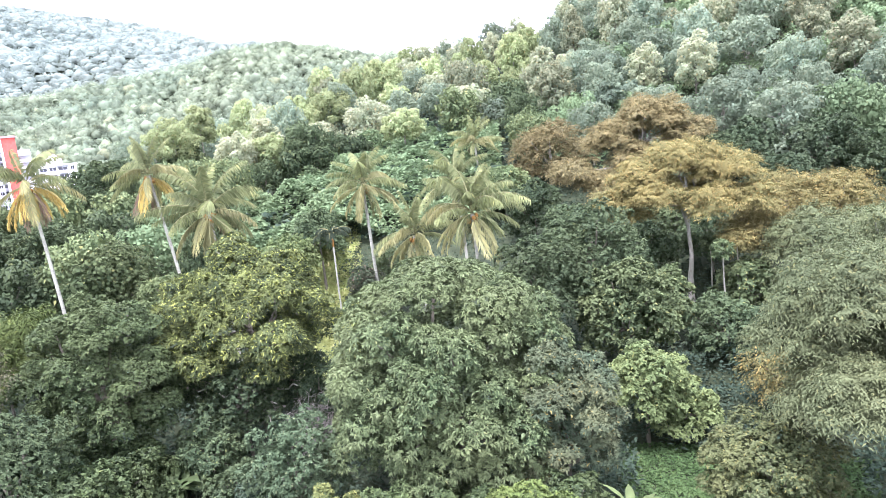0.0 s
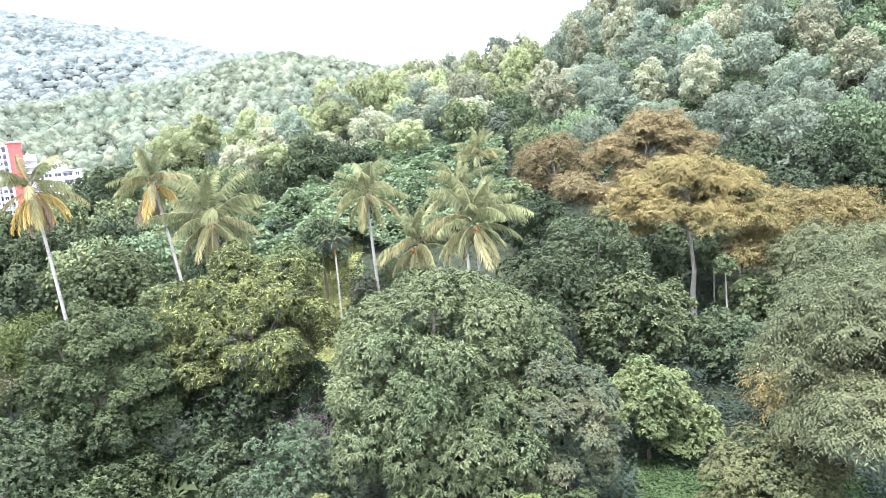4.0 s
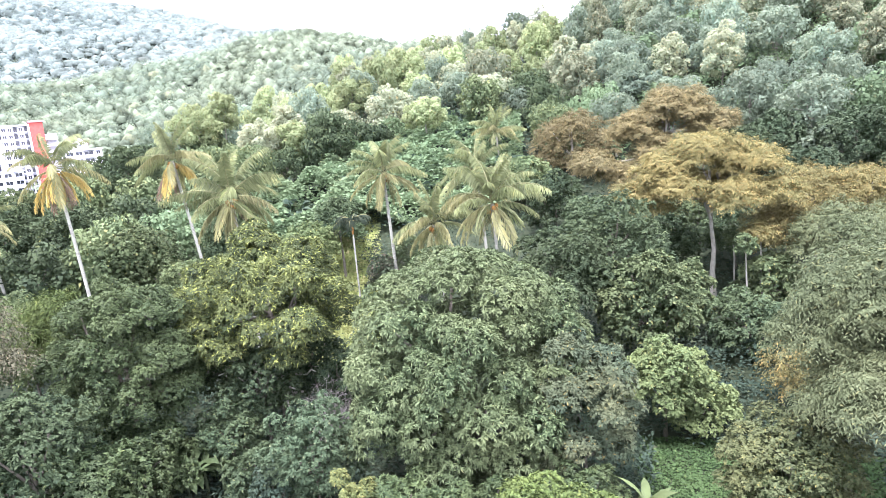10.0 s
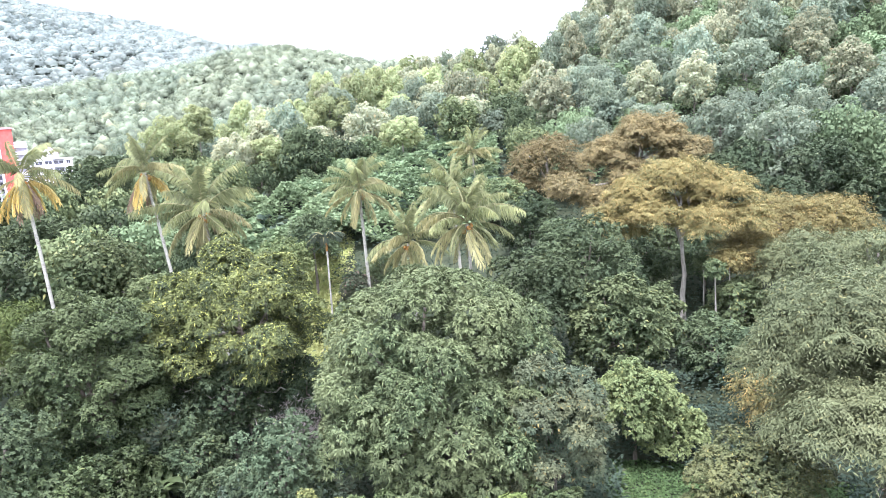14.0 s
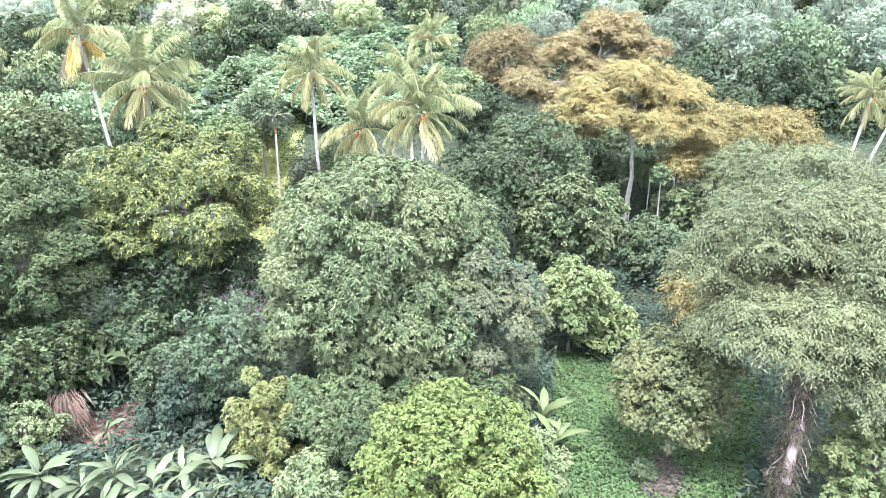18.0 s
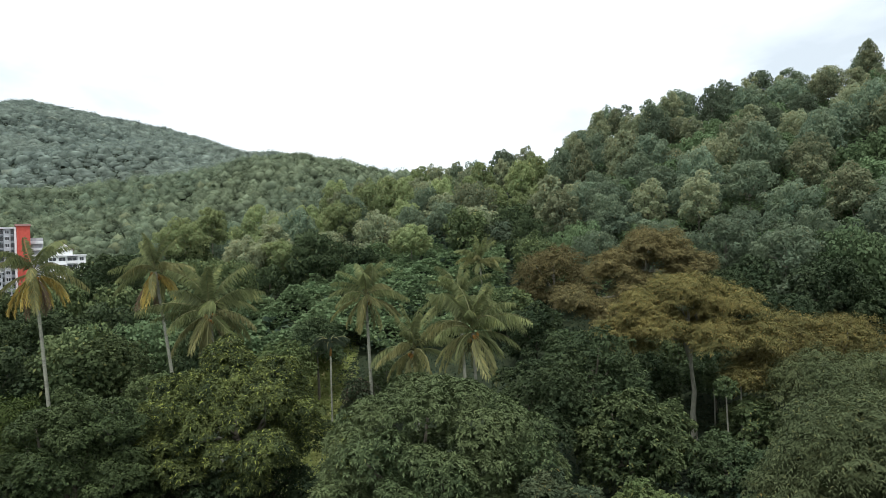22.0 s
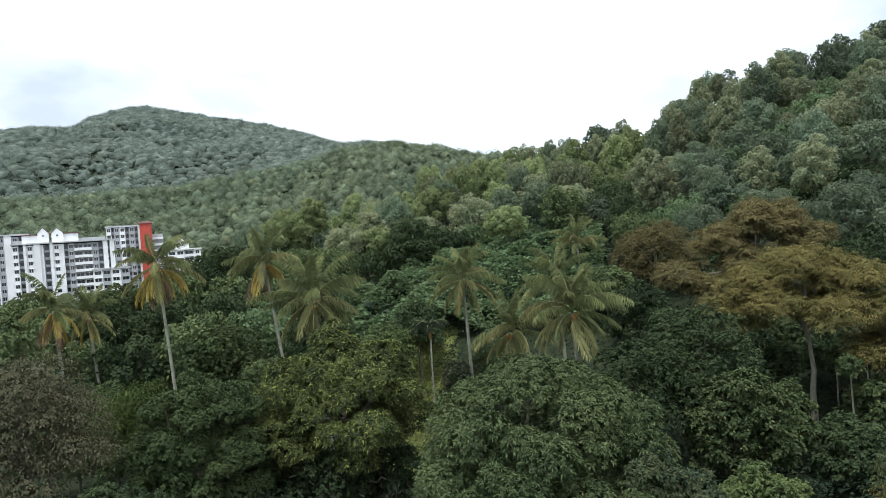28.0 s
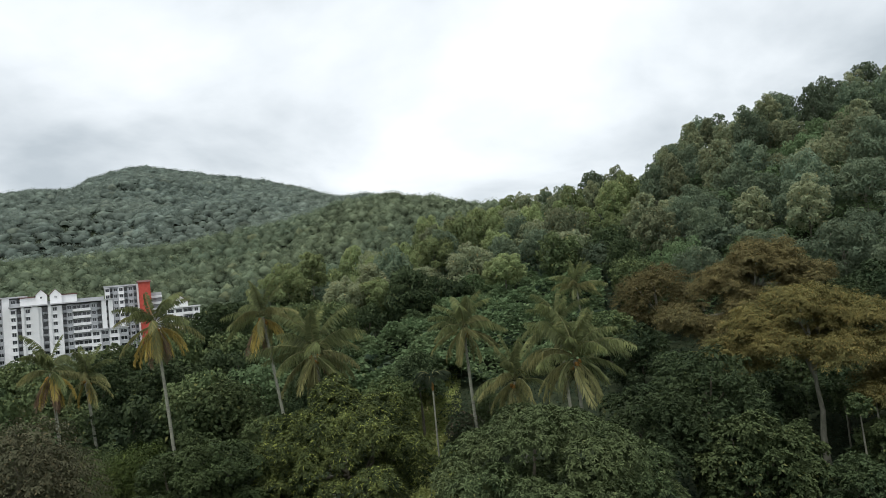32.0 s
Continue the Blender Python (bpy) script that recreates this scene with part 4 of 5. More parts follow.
def coconut_palm(label, az, r, el, foot, size=1.0, erect=6, arching=9, drooping=5, old=0, dead=0, nuts=8, seed=0, hanging=0):
    """foot: bearing of the trunk's base; the crown sits at az, r, el."""
    g = np.random.default_rng(seed)
    head = np.array((*at(az, r)[:2], level(r, el)))
    fx, fy, _ = at(foot, r)
    fz = float(ground_z(fx, fy))
    root = tagged(new("coconut_palm"), label, "palm tree", "coconut palms")
    root.location = (fx, fy, fz)
    top = head - (fx, fy, fz)
    s = np.linspace(0, 1, 14)[:, None]
    line = np.concatenate([top[:2] * s ** 1.25, (top[2] + 0.4) * s - 0.4], 1)
    rad = np.interp(s[:, 0], (0, 0.06, 0.9, 1), (0.22, 0.15, 0.11, 0.15))
    part("trunk", mesh_of("trunk", *tube(line, rad, 9), M_PALM_TRUNK, True), root)
    crown_turn = g.uniform(0, 360)
    for kind, count, rise in (("erect", erect, 0.25), ("arching", arching, 0.12), ("drooping", drooping, 0.0), ("hanging", hanging, -0.1), ("old", old, -0.1), ("dead", dead, -0.2)):
        for i in range(count):
            me = FRONDS[kind][g.integers(len(FRONDS[kind]))]
            a = crown_turn + 360 * i / count + g.normal(0, 13) + 40 * rise
            m = Matrix.Translation((*top[:2], top[2] + rise)) @ pose(0, 0, 0, g.normal(0, 12), g.normal(0, 7), a) @ Matrix.Scale(1.02 * size * g.uniform(0.82, 1.1), 4)
            part("frond", me, root, {"old": "yellowed hanging frond", "dead": "dead brown frond"}.get(kind, ""), m)
    for i in range(nuts):
        a = g.uniform(0, 6.3)
        part("coconut", COCONUT, root, "", Matrix.Translation((top[0] + 0.32 * math.cos(a), top[1] + 0.32 * math.sin(a), top[2] - g.uniform(0.1, 0.55))))
    return root


coconut_palm("coconut palm with a skirt of yellowed dead fronds", -31.1, 56, 0.5, -30.2, 0.86, 6, 7, 3, 10, 4, 4, 1)
coconut_palm("coconut palm with yellowed hanging fronds and leaning trunk", -22.9, 58, 0.2, -21.4, 0.88, 6, 11, 4, 6, 2, 5, 2)
coconut_palm("full green coconut palm with drooping crown and orange nuts", -18.9, 50, -3.4, -18.4, 1.0, 7, 11, 8, 0, 1, 14, 3, 3)
coconut_palm("slim coconut palm with hanging lower fronds and pale trunk", -6.1, 52, -2.8, -5.9, 0.82, 7, 9, 5, 0, 0, 10, 4, 6)
coconut_palm("short coconut palm with yellowing fronds behind the mango tree", -2.2, 50, -7.6, -2.0, 0.86, 7, 8, 4, 0, 0, 10, 5, 5)
coconut_palm("large green coconut palm with erect and drooping fronds", 3.0, 46, -6.3, 3.2, 0.97, 11, 9, 6, 0, 0, 12, 6, 6)
coconut_palm("coconut palm standing behind a larger palm", 2.0, 57, -3.6, 2.2, 0.92, 7, 8, 5, 0, 0, 10, 7, 3)
coconut_palm("distant coconut palm among the slope trees", 3.9, 88, -0.3, 4.0, 1.0, 7, 11, 5, 0, 0, 0, 8)
coconut_palm("coconut palm with brown dead fronds below the apartment blocks", -38.4, 60, -2.2, -37.9, 0.8, 6, 5, 2, 5, 7, 3, 9)
coconut_palm("small coconut palm beside a taller palm", -36.2, 63, -3.0, -35.5, 0.72, 5, 7, 4, 3, 0, 3, 10)
coconut_palm("pale leaning coconut palm at the forest edge", 37.4, 64, -4.4, 36.2, 0.72, 6, 9, 5, 0, 0, 4, 11, 2)
coconut_palm("pale leaning coconut palm at the forest edge", 39.2, 67, -4.8, 37.3, 0.72, 6, 9, 5, 0, 0, 4, 12, 2)


def areca_palm(label, az, r, el, foot, seed):
    g = np.random.default_rng(seed)
    head = np.array((*at(az, r)[:2], level(r, el)))
    fx, fy, _ = at(foot, r)
    fz = float(ground_z(fx, fy))
    root = tagged(new("areca_palm"), label, "palm tree")
    root.location = (fx, fy, fz)
    top = head - (fx, fy, fz)
    part("trunk", mesh_of("trunk", *tube([(0, 0, -0.3), top * 0.5, top - (0, 0, 0.9)], (0.09, 0.075, 0.07), 8), M_PALM_TRUNK, True), root)
    part("crownshaft", mesh_of("crownshaft", *tube([top - (0, 0, 1.0), top - (0, 0, 0.5), top], (0.09, 0.11, 0.05), 8), M_HUSK, True), root, "orange-brown crownshaft")
    me = [frond_mesh("frond", 1.9, 60, -45, 0.55, M_ARECA, 0.3, 22, 20), frond_mesh("frond", 1.8, 35, -55, 0.55, M_ARECA, 0.4, 22, 21)]
    for i in range(9):
        part("frond", me[i % 2], root, "", Matrix.Translation(top) @ pose(0, 0, 0, 0, 0, 40 * i + g.uniform(-12, 12)))


areca_palm("slender areca palm with orange-brown crownshaft on the grassy slope", -9.3, 56, -6.6, -9.4, 5)

# ---------------------------------------------------------------- banana plants


def banana_leaf_mesh(length, width, start, end, seed, mat):
    g = np.random.default_rng(seed)
    n = 9
    a = np.radians(np.linspace(start, end, n))
    p = np.zeros((n, 3))
    p[1:, 0] = np.cumsum(np.cos(a[:-1])) * length / (n - 1)
    p[1:, 2] = np.cumsum(np.sin(a[:-1])) * length / (n - 1)
    s = np.linspace(0, 1, n)
    w = width * 0.5 * np.clip(np.interp(s, (0, 0.16, 0.3, 0.75, 1), (0.05, 0.08, 0.95, 0.9, 0.03)), 0.02, 1) * g.uniform(0.85, 1.1, n)
    left, right = p.copy(), p.copy()
    left[:, 1] -= w
    right[:, 1] += w
    left[:, 2] -= w * 0.35
    right[:, 2] -= w * 0.35
    verts = np.concatenate([p, left, right])
    f = []
    for i in range(n - 1):
        f += [(i, i + 1, n + i + 1), (i, n + i + 1, n + i), (i, 2 * n + i, 2 * n + i + 1), (i, 2 * n + i + 1, i + 1)]
    return mesh_of("leaf", verts, np.array(f), mat, True)


def banana_leaves(mat, lift=0):
    return [banana_leaf_mesh(2.7, 0.56, 72 + lift, -25 + lift, 1, mat), banana_leaf_mesh(2.5, 0.54, 55 + lift, -42 + lift, 2, mat),
            banana_leaf_mesh(2.3, 0.52, 38 + lift, -62 + lift, 3, mat), banana_leaf_mesh(2.0, 0.28, 86, 50, 4, mat)]


# The second set wears the darker dome-tree leaves, tree shade put into its colour
BANANA, BANANA_SHADED, BANANA_BRIGHT = banana_leaves(M_BANANA), banana_leaves(M_DOME), banana_leaves(M_LIGHT, 18)


def banana_plant(label, az, r, stem, size, seed, count=10, kinds=None):
    g = np.random.default_rng(seed)
    x, y, _ = at(az, r)
    root = tagged(new("banana_plant"), label, "banana plant", "banana plants")
    root.location = (x, y, float(ground_z(x, y)))
    root.rotation_euler = (0, 0, g.uniform(0, 6.3))
    part("stem", mesh_of("stem", *tube([(0, 0, -0.2), (0.03, 0, stem * 0.5), (0, 0.03, stem)], (0.12, 0.10, 0.06), 8), M_BANANA, True), root, "green sheathed stem")
    for i in range(count):
        me = (kinds or BANANA)[3 if i == 0 else g.integers(3)]
        part("leaf", me, root, "", Matrix.Translation((0, 0, stem)) @ pose(0, 0, 0, g.normal(0, 10), g.normal(0, 8), 137.5 * i + g.uniform(-15, 15)) @ Matrix.Scale(size * g.uniform(0.65, 0.95), 4))


for i, (az, r, stem, size) in enumerate([(-31.3, 27.0, 1.6, 0.85), (-28.4, 26.0, 1.2, 0.8), (-25.8, 25.6, 1.5, 0.8), (-23.0, 24.8, 1.0, 0.75), (-20.2, 24.8, 1.3, 0.75),
                                         (-17.4, 24.6, 1.4, 0.95), (-18.6, 22.6, 0.9, 0.9), (-34.4, 27.5, 1.7, 1.0), (-15.6, 23.0, 0.9, 0.8), (-27.0, 24.0, 0.9, 0.9), (-21.8, 23.0, 0.8, 0.9), (-30.4, 25.0, 0.8, 0.9)]):
    banana_plant("banana plant with broad pale green leaves on the bank", az, r, stem, size, 200 + i)
banana_plant("young banana plant with two broad leaves on bare soil", -25.7, 30.0, 1.0, 0.6, 220, 4)
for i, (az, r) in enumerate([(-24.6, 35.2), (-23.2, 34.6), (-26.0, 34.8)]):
    banana_plant("banana plant under the trees, shade put into its darker leaf colour", az, r, 2.0, 1.0, 230 + i, 8, BANANA_SHADED)
for i, (az, r, stem) in enumerate([(14.4, 26.2, 1.5), (15.6, 25.4, 0.8), (14.9, 23.6, 0.6)]):
    banana_plant("upright bright banana plant beside the clearing", az, r, stem, 0.95, 240 + i, 7, BANANA_BRIGHT)

# dead leaning stump wrapped in dry fibres below the durian
x, y, _ = at(36.2, 24.0)
stump = tagged(new("dead_trunk"), "bare reddish-brown dead trunk with dry hanging fibres", "dead tree")
stump.location = (x, y, float(ground_z(x, y)))
part("trunk", mesh_of("trunk", *tube(bend((0, 0, -0.3), (0.25, 0.2, 7.2), 0, 0.12, 9), np.linspace(0.24, 0.14, 9), 9), M_DEAD, True), stump)
for i in range(26):
    a, h = rng.uniform(0, 6.3), rng.uniform(1.5, 7.0)
    p0 = np.array((0.035 * h + 0.2 * math.cos(a), 0.03 * h + 0.2 * math.sin(a), h))
    part("fibre", mesh_of("fibre", *tube(bend(p0, p0 + (0.5 * math.cos(a), 0.5 * math.sin(a), -rng.uniform(0.5, 1.3)), -0.1, 0.05, 5), np.linspace(0.03, 0.008, 5), 4), M_DEAD), stump)

g5 = np.random.default_rng(91)
for mat, count, wide, label in ((M_OLIVE_BROWN, 420, 0.75, "olive climbing vines"), (M_VINE, 320, 0.5, "dry brown climbing vines")):
    h = g5.uniform(1.2, 7.2, count)
    a = g5.uniform(0, 6.3, count)
    w = g5.uniform(0.15, wide, count) * (0.6 + 0.6 * np.sin(h * 1.7) ** 2)
    p = np.stack([0.035 * h + w * np.cos(a), 0.03 * h + w * np.sin(a), h], 1)
    part("vine", mesh_of("vine", *whorls(p, unit(np.stack([np.cos(a), np.sin(a), 0 * a - 0.6], 1)), g5, 5, 0.2, 0.045, droop=0.4), mat), stump, label)

# dry bare shrub between the two mango trees, with pinkish twigs
x, y, _ = at(-13.4, 34)
dry = tagged(new("dry_shrub"), "leafless shrub with pinkish grey twigs between the mango trees", "shrub")
dry.location = (x, y, float(ground_z(x, y)))
tips = []
for i in range(60):
    a, b = rng.uniform(0, 6.3), rng.uniform(0.2, 1.25)
    h0 = rng.uniform(2.2, 4.4)
    reach = rng.uniform(1.2, 2.0)
    tip = np.array((reach * math.cos(a) * math.sin(b), reach * math.sin(a) * math.sin(b), h0 + reach * math.cos(b)))
    path = bend((0, 0, h0 * 0.6), tip, 0.15, 0.16, 6)
    tips.append(np.array(path)[2:])
    part("twig", mesh_of("twig", *tube(path, np.linspace(0.026, 0.006, 6), 4), M_TWIG), dry)
tips = np.repeat(np.concatenate(tips), 9, 0)
tips = tips + rng.normal(0, 0.09, tips.shape)
part("brushwood", mesh_of("brushwood", *leaves(tips, unit(rng.normal(0, 1, tips.shape) + np.array((0, 0, 0.5))), rng.uniform(0.2, 0.45, len(tips)), 0.016), M_TWIG), dry)
part("stem", mesh_of("stem", *tube(bend((0, 0, -0.2), (0, 0, 3.0), 0, 0.05, 5), np.linspace(0.10, 0.05, 5), 6), M_TWIG), dry)

# bare reddish bank with dry stalks
x, y, _ = at(-28.2, 32.0)
bank = tagged(new("dry_grass_tuft"), "tuft of dry reddish-brown grass hanging over the bank", "grass")
bank.location = (x, y, float(ground_z(x, y)))
n = 520
a = rng.uniform(0, 6.3, n)
base = np.stack([0.75 * np.cos(a) * rng.random(n), 0.45 * np.sin(a) * rng.random(n), rng.uniform(0.5, 2.7, n)], 1)
way = unit(np.stack([np.cos(a) * 0.3 + rng.normal(0, 0.15, n), np.sin(a) * 0.3, -1.0 + rng.random(n) * 0.5], 1))
part("straw", mesh_of("straw", *leaves(base, way, rng.uniform(0.5, 1.2, n), 0.035), M_STRAW), bank)

# ---------------------------------------------------------------- slope forest


def scatter(count, az0, az1, r0, r1, gap, seed, keep=None):
    """Places at least gap apart over a sector; r1 may depend on the bearing."""
    g = np.random.default_rng(seed)
    out = np.zeros((0, 2))
    kept = []
    for _ in range(count * 60):
        az = g.uniform(az0, az1)
        far = r1(az) if callable(r1) else r1
        r = math.sqrt(g.uniform(r0 * r0, far * far))
        if keep and not keep(az, r):
            continue
        x, y, _ = at(az, r)
        if len(kept) and np.min(np.hypot(out[:, 0] - x, out[:, 1] - y)) < gap * (0.8 + 0.35 * g.random()):
            continue
        out = np.concatenate([out, [(x, y)]])
        kept.append((az, r))
        if len(kept) >= count:
            break
    return kept


def open_slope(az, r):
    if -9.5 < az < 5 and r < 116 - 1.4 * abs(az + 1):
        return False
    if -19 < az < -9 and r < 92:
        return False
    if -34 < az < -24 and r > 118 or az <= -34 and r > 112:
        return False
    if 5 <= az < 22 and r < 88 or az >= 22 and r < 80:
        return False
    return r > 84 or az < -19


VARIANTS = []
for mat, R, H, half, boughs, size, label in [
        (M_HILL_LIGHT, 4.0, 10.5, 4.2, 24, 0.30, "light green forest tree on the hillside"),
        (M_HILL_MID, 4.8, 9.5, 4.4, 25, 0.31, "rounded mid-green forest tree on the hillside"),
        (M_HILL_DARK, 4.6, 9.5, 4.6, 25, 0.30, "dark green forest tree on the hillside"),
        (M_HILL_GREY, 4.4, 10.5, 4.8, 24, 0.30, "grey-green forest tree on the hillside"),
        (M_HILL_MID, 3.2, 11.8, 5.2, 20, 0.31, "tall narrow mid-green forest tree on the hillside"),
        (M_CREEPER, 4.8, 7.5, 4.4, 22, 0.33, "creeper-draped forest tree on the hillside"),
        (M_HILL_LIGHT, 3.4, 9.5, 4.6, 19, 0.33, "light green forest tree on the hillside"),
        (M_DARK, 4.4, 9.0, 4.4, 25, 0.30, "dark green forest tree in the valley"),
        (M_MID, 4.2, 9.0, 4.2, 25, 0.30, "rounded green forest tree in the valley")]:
    VARIANTS.append((label, mat, R, H, half, boughs, size))
spots = scatter(298, -47, 43, 62, lambda az: float(np.interp(az, (-35, -10), (150, 203))), 6.7, 3, open_slope)
first = {}
spots.sort(key=lambda s: s[1])
g3 = np.random.default_rng(31)
for az, r in spots:
    x, y, _ = at(az, r)
    if az > 11:
        weights = (0, 2, 2.8, 3, 2.5, 2.5, 0, 0, 0)
    elif r > 130 and az > -25:
        weights = (4, 2, 1, 1, 2, 0.6, 4, 0, 0)
    else:
        weights = (0, 0, 0, 0, 0, 0.8, 0, 2.6, 4) if r < 118 else (0.05, 3, 3, 0.6, 1.5, 0.7, 0.05, 0, 0)
    v = int(g3.choice(9, p=np.array(weights) / sum(weights)))
    twin = (v, int(g3.integers(2)) + 2 * (r > 112))
    label, mat, R, H, half, boughs, size = VARIANTS[v]
    s = g3.uniform(0.7, 1.18)
    z = float(ground_z(x, y))
    m = Matrix.Translation((x, y, z)) @ pose(0, 0, 0, g3.normal(0, 3), g3.normal(0, 3), g3.uniform(0, 360)) @ Matrix.Diagonal((s * 0.9, s * 0.9, s * g3.uniform(0.9, 1.25), 1))
    if twin not in first:
        first[twin] = tree("forest_tree", label, x, y, z + H, R, TUFT, mat, 2500 if r > 112 else 3100, 300 + v * 4 + twin[1], half=half, boughs=boughs, size=size, trunk=0.2,
                           leaf=((0.47, 0.35) if mat is not M_CREEPER else (0.55, 0.44)) if r > 112 else (0.39, 0.29), split=False, low=-0.7, knobs=3, shell=0.12, group="hillside forest", bark=M_BARK_PALE if v in (0, 3, 6) else M_BARK)
    else:
        copy_thing(first[twin], m)

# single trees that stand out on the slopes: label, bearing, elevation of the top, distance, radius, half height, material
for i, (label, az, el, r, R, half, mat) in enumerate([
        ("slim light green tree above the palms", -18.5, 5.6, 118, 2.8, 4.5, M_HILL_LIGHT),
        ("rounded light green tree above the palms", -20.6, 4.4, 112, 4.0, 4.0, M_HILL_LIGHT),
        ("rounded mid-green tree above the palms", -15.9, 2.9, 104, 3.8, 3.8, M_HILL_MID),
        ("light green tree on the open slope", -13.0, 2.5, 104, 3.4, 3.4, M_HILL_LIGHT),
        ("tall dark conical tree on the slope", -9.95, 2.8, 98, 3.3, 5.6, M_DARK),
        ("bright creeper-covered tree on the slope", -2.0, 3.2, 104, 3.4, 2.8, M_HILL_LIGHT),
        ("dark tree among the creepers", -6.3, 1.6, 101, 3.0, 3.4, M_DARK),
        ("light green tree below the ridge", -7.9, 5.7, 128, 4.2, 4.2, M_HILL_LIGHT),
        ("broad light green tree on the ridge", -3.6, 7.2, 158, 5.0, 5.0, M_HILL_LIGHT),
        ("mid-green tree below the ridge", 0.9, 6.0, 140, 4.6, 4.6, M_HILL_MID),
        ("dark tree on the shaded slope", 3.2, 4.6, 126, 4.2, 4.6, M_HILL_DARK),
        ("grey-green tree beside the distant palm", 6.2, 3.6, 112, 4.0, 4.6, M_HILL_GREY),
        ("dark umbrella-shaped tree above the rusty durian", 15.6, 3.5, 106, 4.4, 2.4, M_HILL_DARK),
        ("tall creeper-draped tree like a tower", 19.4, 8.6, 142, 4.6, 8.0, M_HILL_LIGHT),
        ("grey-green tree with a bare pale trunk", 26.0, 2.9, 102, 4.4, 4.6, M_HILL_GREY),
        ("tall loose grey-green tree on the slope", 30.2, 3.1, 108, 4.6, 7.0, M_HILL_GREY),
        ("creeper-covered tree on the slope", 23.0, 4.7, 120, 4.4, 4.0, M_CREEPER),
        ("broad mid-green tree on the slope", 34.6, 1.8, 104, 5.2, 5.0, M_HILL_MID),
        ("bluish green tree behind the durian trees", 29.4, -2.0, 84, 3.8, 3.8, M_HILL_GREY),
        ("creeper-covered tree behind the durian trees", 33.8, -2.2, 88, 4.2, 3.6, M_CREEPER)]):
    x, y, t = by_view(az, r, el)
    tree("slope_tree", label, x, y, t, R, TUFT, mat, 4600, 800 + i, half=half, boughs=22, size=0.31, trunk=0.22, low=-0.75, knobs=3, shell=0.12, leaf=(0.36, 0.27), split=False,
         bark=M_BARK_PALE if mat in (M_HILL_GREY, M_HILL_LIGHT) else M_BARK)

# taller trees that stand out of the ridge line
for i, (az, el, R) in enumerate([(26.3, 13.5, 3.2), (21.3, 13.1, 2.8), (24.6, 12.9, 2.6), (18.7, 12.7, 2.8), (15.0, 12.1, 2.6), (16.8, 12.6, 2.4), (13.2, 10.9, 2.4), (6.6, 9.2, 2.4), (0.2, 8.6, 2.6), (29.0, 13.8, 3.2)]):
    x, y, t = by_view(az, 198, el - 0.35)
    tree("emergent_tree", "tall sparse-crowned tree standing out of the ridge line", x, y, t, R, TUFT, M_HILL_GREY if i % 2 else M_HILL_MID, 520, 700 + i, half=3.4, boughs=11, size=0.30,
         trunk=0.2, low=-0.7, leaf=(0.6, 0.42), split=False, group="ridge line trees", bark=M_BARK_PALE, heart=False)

# ---------------------------------------------------------------- ground cover, creepers, grass


def cover(name, label, category, az, r, leaf, mat, seed, hump=0.0, hump_scale=0.3, rise=(0.0, 0.5), upright=0.4):
    """A sheet of leaves over the ground at bearings az and distances r (arrays)."""
    g = np.random.default_rng(seed)
    x, y = r * np.sin(np.radians(az)), r * np.cos(np.radians(az))
    z = ground_z(x, y) + g.uniform(*rise, len(x))
    if hump:
        z += hump * (0.5 + np.array([noise.noise((a * hump_scale, b * hump_scale, 7)) for a, b in zip(x, y)]))
    p = np.stack([x, y, z], 1)
    way = unit(np.stack([g.normal(0, 1, len(x)), g.normal(0, 1, len(x)), g.normal(upright, 0.4, len(x))], 1))
    ob = new(name, mesh_of(name, *leaves(p, way, leaf[0] * g.uniform(0.6, 1.3, len(x)), leaf[1] * g.uniform(0.7, 1.2, len(x))), mat))
    return tagged(ob, label, category, kind="stuff")


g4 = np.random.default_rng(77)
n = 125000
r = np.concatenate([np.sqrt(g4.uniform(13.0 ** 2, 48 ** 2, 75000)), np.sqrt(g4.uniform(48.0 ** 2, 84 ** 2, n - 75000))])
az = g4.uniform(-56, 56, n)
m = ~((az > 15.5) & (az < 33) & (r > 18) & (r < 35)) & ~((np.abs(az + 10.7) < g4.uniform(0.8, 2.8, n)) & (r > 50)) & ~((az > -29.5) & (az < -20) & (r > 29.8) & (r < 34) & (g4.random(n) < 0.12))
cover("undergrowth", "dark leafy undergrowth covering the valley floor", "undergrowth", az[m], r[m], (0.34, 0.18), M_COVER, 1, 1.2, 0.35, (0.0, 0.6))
n = 42000
az, r = g4.uniform(14, 34, n), np.sqrt(g4.uniform(17.0 ** 2, 36 ** 2, n))
cover("clearing_grass", "low fresh green herbs covering the clearing", "grass", az, r, (0.17, 0.11), M_GRASS, 2, 0.15, 0.5, (0.0, 0.18), 0.6)
n = 24000
az, r = -10.8 + np.clip(g4.normal(0, 1.5, n), -3.8, 3.6), np.sqrt(g4.uniform(48.0 ** 2, 76 ** 2, n))
cover("slope_grass", "yellow-green rough grass on the open slope", "grass", az, r, (0.5, 0.13), M_GRASS_DRY, 3, 0.2, 0.4, (0.0, 0.2), 0.6)
n = 40000
az, r = g4.uniform(-9.5, 6, n), np.sqrt(g4.uniform(70.0 ** 2, 120 ** 2, n))
cover("creeper_thicket", "bright broad-leaved creepers smothering the slope", "creeper", az, r, (0.58, 0.46), M_CREEPER, 4, 4.0, 0.22, (0.0, 0.5), 0.25)
n = 25000
az, r = g4.uniform(-21, -8.5, n), np.sqrt(g4.uniform(66.0 ** 2, 96 ** 2, n))
